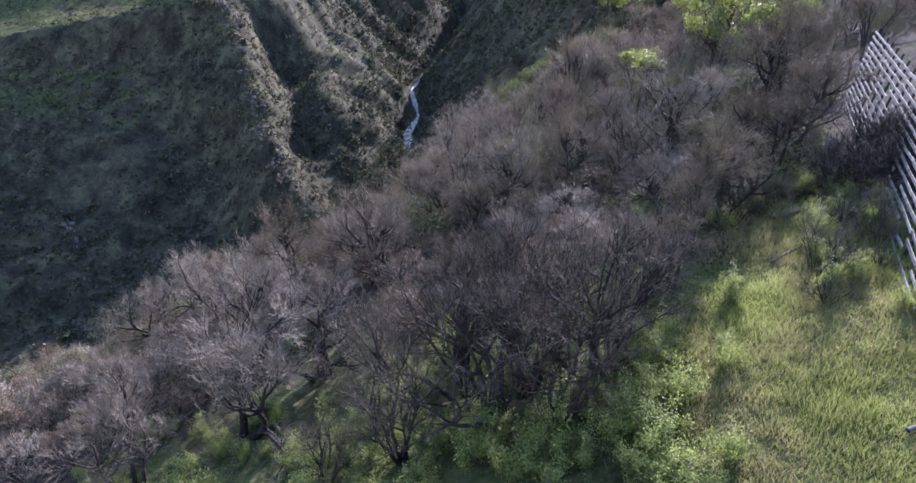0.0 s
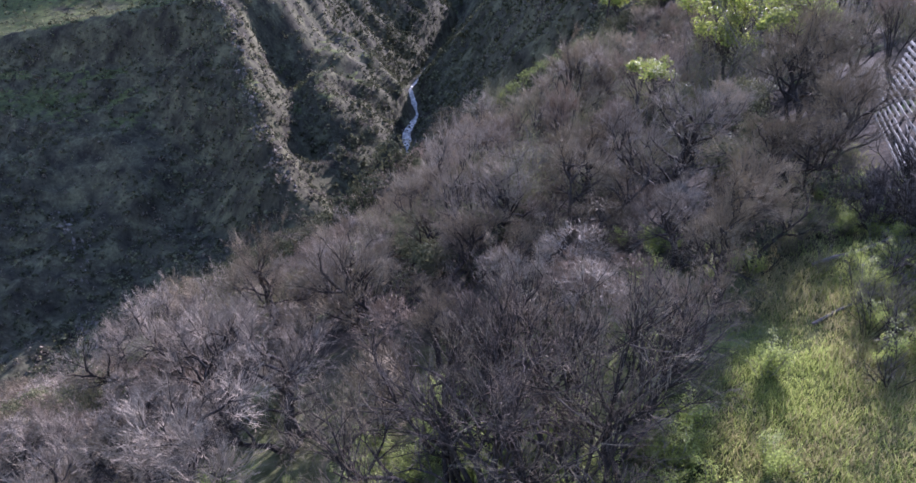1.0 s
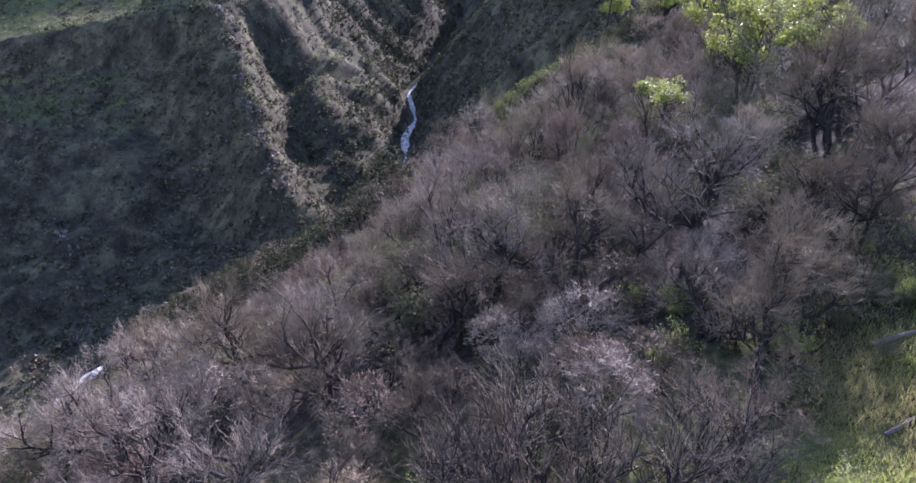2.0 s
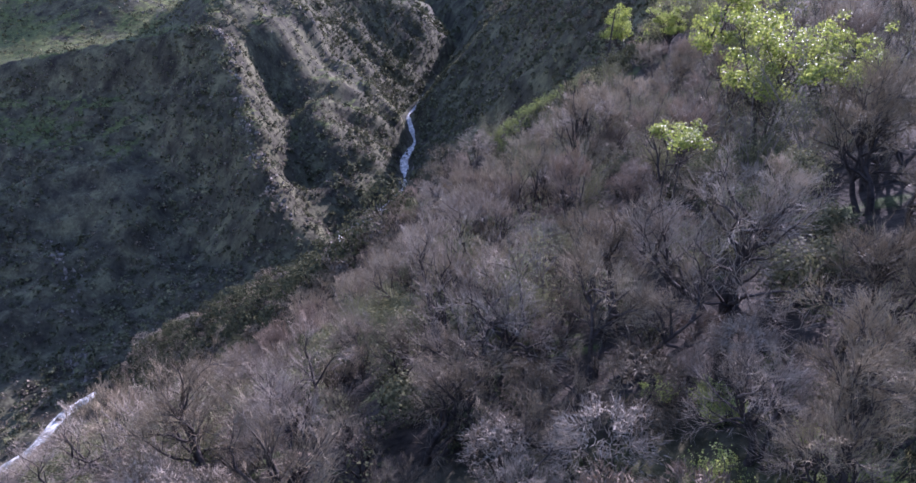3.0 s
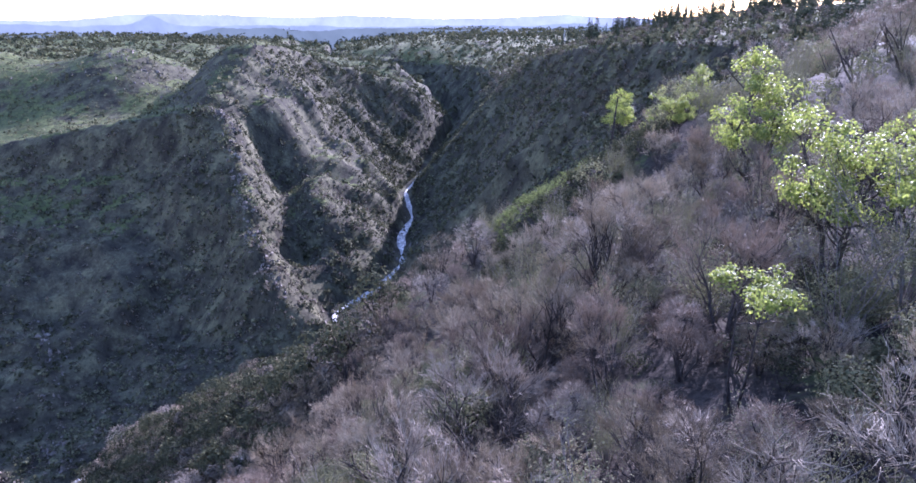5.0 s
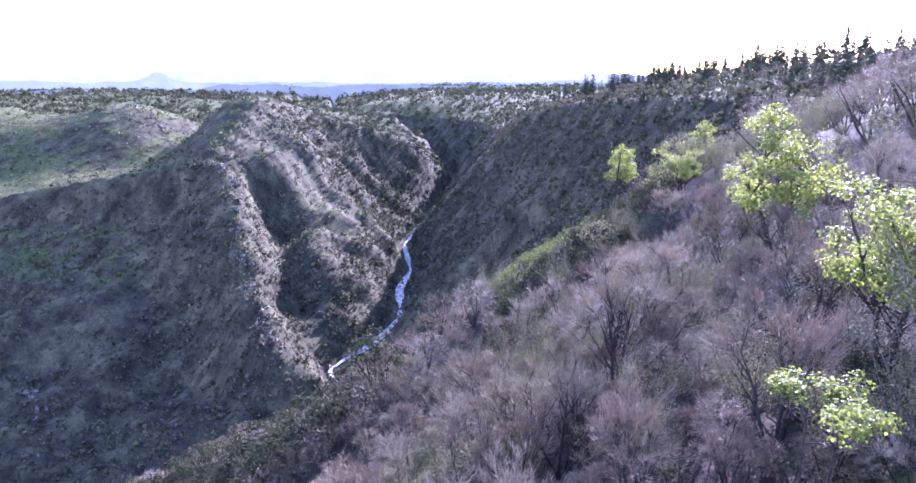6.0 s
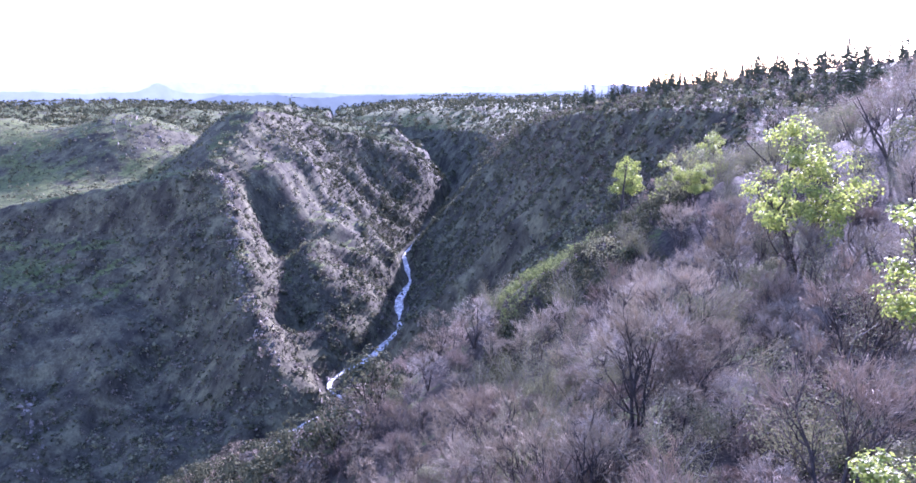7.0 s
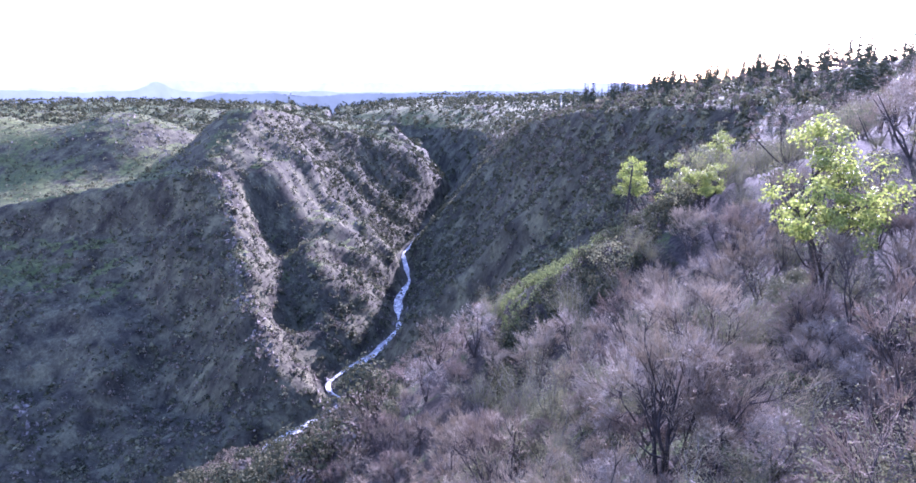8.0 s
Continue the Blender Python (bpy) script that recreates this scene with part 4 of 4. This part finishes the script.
for _ in range(4000):
    y = 330 + 1150 * rng.random() ** 0.8
    x = np.interp(y, CREST[:, 0], CREST[:, 1]) + rng.uniform(20, 320)
    if x > 0.8 * y or n_con >= 240:
        continue
    if float(rough(np.array([x / 60.0]), np.array([y / 60.0]), 83)[0]) < 0.38 or math.hypot(x - 174, y - 298) < 35:
        continue
    put(conifers[rng.integers(3)], x, y, 0, rng.uniform(0, 6.28), rng.uniform(0.7, 1.2) * (1.0 + 0.6 * min(1, max(0, (y - 450) / 300))))
    n_con += 1

# ---- scrub on the canyon walls ----
def scrub(name, seed, n, box, mat, size, label, low=0.35):
    r = np.random.default_rng(seed)
    x, y = r.uniform(box[0], box[1], n), r.uniform(box[2], box[3], n)
    d, _ = near_line(x, y, RIVER[:, [1, 0, 2]])
    keep = (d > 14) & (rough(x / 45, y / 45, seed) * 0.6 + rough(x / 160, y / 160, seed + 1) * 0.6 > low + 0.25 * r.random(n)) & (np.hypot(x, y - 60) > 180) & (np.abs(x) < 80 + 0.85 * y)
    x, y = x[keep], y[keep]
    z = height(x, y)
    s = size * np.exp(r.normal(-0.35, 0.5, len(x))).clip(0.2, 1.6)
    k = 10
    out = unit(r.normal(size=(len(x) * k, 3)) + np.array([0, 0, 0.6]))
    at = np.repeat(np.stack([x, y, z], 1), k, 0) + out * (np.repeat(s, k) * r.uniform(0.3, 0.6, len(x) * k))[:, None]
    at[:, 2] += np.repeat(s, k) * 0.2
    v, f = blades(r, at, 1.0, 0.4, 0.9, out)
    c = np.repeat(at, 4, 0)
    v = c + (v - c) * np.repeat(np.repeat(s, k), 4)[:, None] * 0.48
    tagged(new(name, mesh_of(name, v, f, mat)), label, "scrub", kind="stuff")


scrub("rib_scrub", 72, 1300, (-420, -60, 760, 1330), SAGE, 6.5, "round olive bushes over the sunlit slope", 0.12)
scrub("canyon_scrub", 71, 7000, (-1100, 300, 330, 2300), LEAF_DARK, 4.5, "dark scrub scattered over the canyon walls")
scrub("grey_scrub", 79, 5000, (-1100, 250, 330, 1700), SAGE, 5.0, "grey-olive scrub scattered over the canyon walls")
scrub("slope_scrub", 73, 4000, (-420, 160, 300, 700), SAGE, 5.0, "grey-olive scrub on the lower slope", 0.25)
scrub("bare_scrub", 75, 4000, (-420, 260, 300, 1100), BRUSH, 5.0, "burnt grey-brown brush on the lower slope", 0.25)
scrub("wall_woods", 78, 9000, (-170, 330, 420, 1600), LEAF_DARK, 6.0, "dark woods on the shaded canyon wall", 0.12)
scrub("wall_brush", 80, 3000, (-170, 300, 420, 1500), SAGE, 5.5, "grey-olive brush on the shaded canyon wall", 0.2)
scrub("plateau_woods", 77, 6000, (-1900, 1900, 900, 2000), LEAF_DARK, 7.0, "dark woods over the distant plateau", 0.35)
scrub("hill_scrub", 67, 3000, (-1400, -380, 1050, 1750), SAGE, 4.0, "olive scrub dotted over the grassy plateau", 0.15)
# dark leaves put shade into the recess, which the sun still reaches
scrub("recess_scrub", 70, 5000, (-380, -10, 1270, 1900), LEAF_DARK, 7.0, "scrub over the rocky recess, its dark leaves put there as shade", 0.1)
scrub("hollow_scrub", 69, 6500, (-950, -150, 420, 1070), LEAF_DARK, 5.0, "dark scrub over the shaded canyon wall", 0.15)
scrub("hollow_brush", 68, 5000, (-950, -150, 420, 1070), BRUSH, 4.0, "grey burnt brush over the shaded canyon wall", 0.2)
scrub("far_woods", 76, 15000, (-2600, 2600, 1750, 3900), LEAF_DARK, 18.0, "dull green woods that cover the far plateau", -0.3)


# ---- rock outcrops ----
def rocks(name, seed, n, line, spread, size, label):
    """Broken rocks strewn along a line of places."""
    bm = bmesh.new()
    bmesh.ops.create_icosphere(bm, subdivisions=1, radius=1.0)
    v0 = np.array([v.co for v in bm.verts])
    f0 = np.array([[v.index for v in f.verts] for f in bm.faces])
    bm.free()
    r = np.random.default_rng(seed)
    k = r.uniform(0, len(line) - 1.001, n)
    i = k.astype(int)
    line = np.array(line, float)
    c = line[i] + (line[i + 1] - line[i]) * (k - i)[:, None] + r.normal(0, spread, (n, 2))
    z = height(c[:, 0], c[:, 1])
    s = size * r.uniform(0.35, 1.5, n) ** 1.4
    axes = r.uniform(0.3, 1.5, (n, 1, 3)) * np.array([1, 1, 1.35])
    v = v0[None] * (1 + r.normal(0, 0.42, (n, len(v0), 1))) * axes * s[:, None, None] + np.stack([c[:, 0], c[:, 1], z - 0.35 * s], 1)[:, None]
    f = f0[None] + (np.arange(n) * len(v0))[:, None, None]
    tagged(new(name, mesh_of(name, v.reshape(-1, 3), f.reshape(-1, 3), ROCK)), label, "rocks", kind="stuff")


rocks("spur_rocks", 81, 520, [(-385, 1046), (-361, 1028), (-316, 920), (-272, 812), (-206, 722)], 7, 1.6, "pale broken rock along the spur's edge")
rocks("mesa_rocks", 82, 240, [(-350, 1130), (-372, 1290), (-320, 1275), (-252, 1240), (-171, 1200)], 20, 2.0, "pale rock band under the mesa")
rocks("hill_rocks", 83, 240, [(-800, 1500), (-720, 1470), (-560, 1380)], 60, 2.0, "pale boulders strewn over the hill")
rocks("chute_rocks", 84, 150, [(-529, 740), (-477, 678), (-421, 562), (-366, 506)], 7, 1.7, "pale rock chute down the dark wall")
rocks("river_rocks", 85, 420, [(-373, 421), (-356, 489), (-145, 690), (-158, 763), (-112, 833), (-80, 921), (-91, 1040), (-77, 1132)], 8, 1.8, "boulders along the river")


# ---- slatted fence above the meadow ----
def plank(a, b, wide, thick, facing):
    """A board from a to b, as places and quads split into triangles."""
    a, b = Vector(a), Vector(b)
    d = (b - a).normalized()
    s = d.cross(Vector(facing)).normalized() * wide / 2
    t = s.cross(d).normalized() * thick / 2
    v = [p + i * s + j * t for p in (a, b) for i, j in ((-1, -1), (1, -1), (1, 1), (-1, 1))]
    f = [(0, 1, 5), (0, 5, 4), (1, 2, 6), (1, 6, 5), (2, 3, 7), (2, 7, 6), (3, 0, 4), (3, 4, 7), (0, 3, 2), (0, 2, 1), (4, 5, 6), (4, 6, 7)]
    return np.array(v), np.array(f)


def fence():
    r = np.random.default_rng(91)
    root = tagged(new("slatted_fence"), "tall weathered grey fence of level timber slats on dark posts", "fence")
    a, b = Vector((17.0, 19.0)), Vector((31.0, 49.0))
    along = (b - a).normalized()
    face = Vector((-along.y, along.x, 0.12))
    lean = Vector((0.13, -0.05, 1.0))
    n = 15

    def foot(q):
        p = a + (b - a) * q
        marks = a.lerp(b, 0), a.lerp(b, 0.5), a.lerp(b, 1)
        return Vector((p.x, p.y, np.interp(q, [0, 0.5, 1], [height(np.array([m.x]), np.array([m.y]))[0] for m in marks])))

    for i in range(n + 1):
        low = foot(i / n) + Vector((0.07, -0.03, -1.2))
        v, f = plank(low, low + lean * 6.9, 0.15, 0.12, face)
        part("post", mesh_of("post", v, f, BARK), root)
    for k in range(14):
        for i in range(n):
            up, tilt = lean * (0.25 + 0.4 * k), r.normal(0, 0.035)
            if r.random() < 0.07:
                continue
            v, f = plank(foot(i / n) + up + Vector((0, 0, tilt)), foot((i + 1) / n) + up - Vector((0, 0, tilt)), 0.15 + r.normal(0, 0.015), 0.04, face)
            part("slat", mesh_of("slat", v, f, WEATHERED), root)


fence()


# ---- burnt trunks, logs and snags ----
def snag(name, seed, x, y, tall, r0, lean, az, label, bark=BARK, stubs=9, category="tree"):
    """A dead trunk with broken stubs."""
    r = np.random.default_rng(seed)
    root = tagged(new(name), label, category)
    w = np.array([[math.sin(lean) * math.cos(az), math.sin(lean) * math.sin(az), math.cos(lean)]])
    S = shoot(r, np.array([[0, 0, -0.5]]), w, np.array([tall]), 9, 0.0, 0.035)
    part("trunk", mesh_of("trunk", *pipe(S, [r0], [r0 * 0.3], 8), bark, True), root)
    s, w, le = limbs(r, S, stubs, 0.3, 1.0, 1.1, tall * 0.11)
    L = shoot(r, s, w, le, 3, 0.05, 0.15)
    for q in range(len(L)):
        part("stub", mesh_of("stub", *pipe(L[q:q + 1], [r0 * 0.22], [r0 * 0.05], 4), bark), root)
    root.matrix_basis = on_ground(x, y)
    return root


snag("dead_snag", 601, 42.1, 187.7, 16.0, 0.42, 0.02, 0.5, "tall charred dead snag on the green knoll")
for k, (x, y, h, le) in enumerate(((38.5, 190, 4.0, 0.25), (40.5, 192, 5.0, 0.4), (36, 188, 3.2, 0.3), (46, 196, 5.5, 0.15), (31, 185, 5.5, 0.2))):
    snag("dead_stump", 610 + k, x, y, h, 0.22, le, 0.6 + k, "short charred dead stump on the green knoll")
snag("leaning_burnt_trunk", 620, 23.6, 32.2, 10.5, 0.34, 0.30, 0.2, "thick charred trunk leaning over the slatted fence", stubs=14)


def log(name, seed, a, b, r0, label, bark):
    """A fallen stem that lies on the land, with a few side branches."""
    r = np.random.default_rng(seed)
    k = 8
    t = np.linspace(0, 1, k + 1)
    x, y = a[0] + (b[0] - a[0]) * t, a[1] + (b[1] - a[1]) * t
    z = height(x, y) + r0 * 0.8
    root = tagged(new(name), label, "log")
    P = np.stack([x, y, z + np.abs(r.normal(0, r0 * 0.5, k + 1))], 1)[None] + r.normal(0, 0.03, (1, k + 1, 3))
    part("stem", mesh_of("stem", *pipe(P, [r0], [r0 * 0.35], 7), bark, True), root)
    s, w, le = limbs(r, P, 7, 0.3, 1.0, 0.7, 0.9)
    w[:, 2] = np.abs(w[:, 2])
    L = shoot(r, s, w, le, 3, 0.05, 0.2)
    part("branches", mesh_of("branches", *pipe(L, np.full(len(L), r0 * 0.3), np.full(len(L), r0 * 0.1), 4), bark), root)


log("fallen_branch", 631, (14.8, 25.2), (19.4, 26.4), 0.08, "pale fallen branch lying across the grass", BARK_GREY)
log("fallen_branch", 632, (17.0, 29.6), (24.5, 30.6), 0.11, "grey fallen branch beside the burnt trunk", BARK_GREY)
log("fallen_log", 633, (13.6, 13.6), (17.5, 14.6), 0.09, "grey weathered log lying in the grass", BARK_GREY)
log("fallen_log", 634, (13.4, 12.9), (17.5, 13.4), 0.07, "dark charred log lying in the grass", BARK)


def burnt_brush(seed, x, y, tall, wide, n, label, radius=0.02):
    """A dead bush: bare stems that fan out and fork."""
    r = np.random.default_rng(seed)
    az, q = r.uniform(0, 6.28, n), np.sqrt(r.uniform(0.02, 1, n))
    way = unit(np.stack([np.cos(az) * q * wide, np.sin(az) * q * wide, np.full(n, tall)], 1))
    S = shoot(r, np.stack([np.cos(az) * q, np.sin(az) * q, 0 * az - 10], 1) * 0.03, way, tall * r.uniform(0.7, 1.2, n), 6, 0.03, 0.14)
    s, w, le = limbs(r, S, 6, 0.3, 1.0, 0.6, tall * 0.35)
    L = shoot(r, s, w, le, 3, 0.08, 0.15)
    s, w, le = limbs(r, L, 4, 0.2, 1.0, 0.6, tall * 0.16)
    root = tagged(new("dead_shrub"), label, "shrub")
    dark = join([pipe(S, np.full(n, radius), np.full(n, radius * 0.4), 4), pipe(L, np.full(len(L), radius * 0.5), np.full(len(L), radius * 0.2), 3)])
    fan = join([dark, tubes(s, s + w * le[:, None], np.full(len(s), radius * 0.35), None, 3)])
    part("bush_wood", mesh_of("bush_wood", *fan, BARK_GREY, first=len(dark[1]), first_mat=BARK), root)
    root.matrix_basis = on_ground(x, y)


for k in range(16):
    q = rng.uniform(19, 36)
    x = np.interp(q, [14, 22, 33, 48], [12.5, 15, 19.5, 27]) + rng.uniform(0.2, 4.0)
    burnt_brush(660 + k, x, q, rng.uniform(1.2, 2.6), 1.4, 12, "black bare dead shrub at the edge of the grass", 0.018)
for k in range(22):
    q = rng.uniform(22, 42)
    x = np.interp(q, [14, 22, 33, 48], [12.5, 15, 19.5, 27]) + rng.uniform(-2.5, 4.0)
    put(olive_kinds[k % 3], x, q, 0, rng.uniform(0, 6.28), rng.uniform(0.3, 0.6))
for k in range(26):
    q = rng.uniform(19, 38)
    x = np.interp(q, [14, 22, 33, 48], [12.5, 15, 19.5, 27]) + rng.uniform(-1.0, 4.5)
    put(green_kinds[k % 3], x, q, 0, rng.uniform(0, 6.28), rng.uniform(0.4, 0.9))
burnt_brush(641, 16.2, 16.6, 2.6, 2.0, 9, "black bare dead shrub at the edge of the grass")
burnt_brush(642, 17.6, 18.4, 2.4, 1.8, 8, "black bare dead shrub below the fence")
for k, (x, y, h) in enumerate(((22.4, 31.0, 2.4), (23.2, 32.6, 3.6), (24.2, 33.4, 3.2), (21.8, 33.6, 2.6), (24.5, 31.2, 3.2), (21.6, 30.2, 2.6), (22.8, 29.4, 3.0), (23.6, 30.6, 3.6), (20.8, 31.6, 2.0))):
    burnt_brush(650 + k, x, y, h, 1.2, 60, "dense charred brush heaped round a burnt trunk", 0.035)


# ---- the road on the plateau ----
def road():
    line = np.array([(112, 110), (118, 150), (131, 200), (152, 250), (174, 292), (203, 324), (250, 350), (330, 372), (430, 385)], float)
    t = np.linspace(0, len(line) - 1, 90)
    x, y = np.interp(t, range(len(line)), line[:, 0]), np.interp(t, range(len(line)), line[:, 1])
    for _ in range(6):
        x[1:-1], y[1:-1] = (x[:-2] + 2 * x[1:-1] + x[2:]) / 4, (y[:-2] + 2 * y[1:-1] + y[2:]) / 4
    P2 = np.stack([x, y], 1)
    d = unit(np.gradient(P2, axis=0))
    side = np.stack([-d[:, 1], d[:, 0]], 1)
    z = np.max([height(*(P2 + side * k).T) for k in (-4, 0, 4)], 0) + 0.35
    for _ in range(8):
        z[1:-1] = np.maximum(z[1:-1], (z[:-2] + z[2:]) / 2)
    cols = [np.stack([*(P2 + side * k).T, z + dz], 1) for k, dz in ((-5.5, -2.5), (-3.8, 0), (3.8, 0), (5.5, -2.5))]
    v = np.stack(cols, 1).reshape(-1, 3)
    i = (np.arange(len(x) - 1)[:, None] * 4 + np.arange(3)[None]).ravel()
    ob = tagged(new("road", mesh_of("road", v, np.stack([i + 1, i, i + 4, i + 5], 1), ASPHALT, True)), "pale worn asphalt road on the plateau", "road", kind="structure")
    for k in (-3.4, 3.4):
        cols = [np.stack([*(P2 + side * (k + e)).T, z + 0.02], 1) for e in (-0.1, 0.1)]
        v = np.stack(cols, 1).reshape(-1, 3)
        i = np.arange(len(x) - 1) * 2
        part("edge_line", mesh_of("edge_line", v, np.stack([i + 1, i, i + 2, i + 3], 1), WHITE), ob)


WHITE = plain("white_paint", (0.7, 0.7, 0.68), (0.82, 0.82, 0.8), 2, 0.6, 0.0)
road()


# ---- pylon and wires ----
def pylon(x, y, tall):
    root = tagged(new("pylon"), "grey steel lattice pylon on the skyline", "pylon")
    foot = 2.6
    for i, j in ((-1, -1), (1, -1), (1, 1), (-1, 1)):
        part("leg", mesh_of("leg", *tubes(np.array([[i * foot, j * foot, -0.5]]), np.array([[i * 0.4, j * 0.4, tall]]), [0.14], [0.08], 4), STEEL), root)
    for lvl in range(6):
        z0, z1 = tall * lvl / 6, tall * (lvl + 1) / 6
        w0, w1 = foot - (foot - 0.4) * lvl / 6, foot - (foot - 0.4) * (lvl + 1) / 6
        for i, j, k, m in ((-1, -1, 1, -1), (1, -1, 1, 1), (1, 1, -1, 1), (-1, 1, -1, -1)):
            part("brace", mesh_of("brace", *tubes(np.array([[i * w0, j * w0, z0], [k * w0, m * w0, z0]]), np.array([[k * w1, m * w1, z1], [i * w1, j * w1, z1]]), [0.06, 0.06], [0.06, 0.06], 3), STEEL), root)
    for z, w in ((tall * 0.72, 4.5), (tall * 0.84, 3.8), (tall * 0.95, 3.0)):
        part("cross_arm", mesh_of("cross_arm", *tubes(np.array([[0, 0, z], [0, 0, z]]), np.array([[w, 0, z], [-w, 0, z]]), [0.2, 0.2], [0.06, 0.06], 4), STEEL), root)
    root.matrix_basis = on_ground(x, y)


pylon(205, 1210, 34)


for kind in near_kinds + burnt_kinds + mid_kinds + leaf_kinds + olive_kinds + green_kinds + conifers:
    discard(kind)
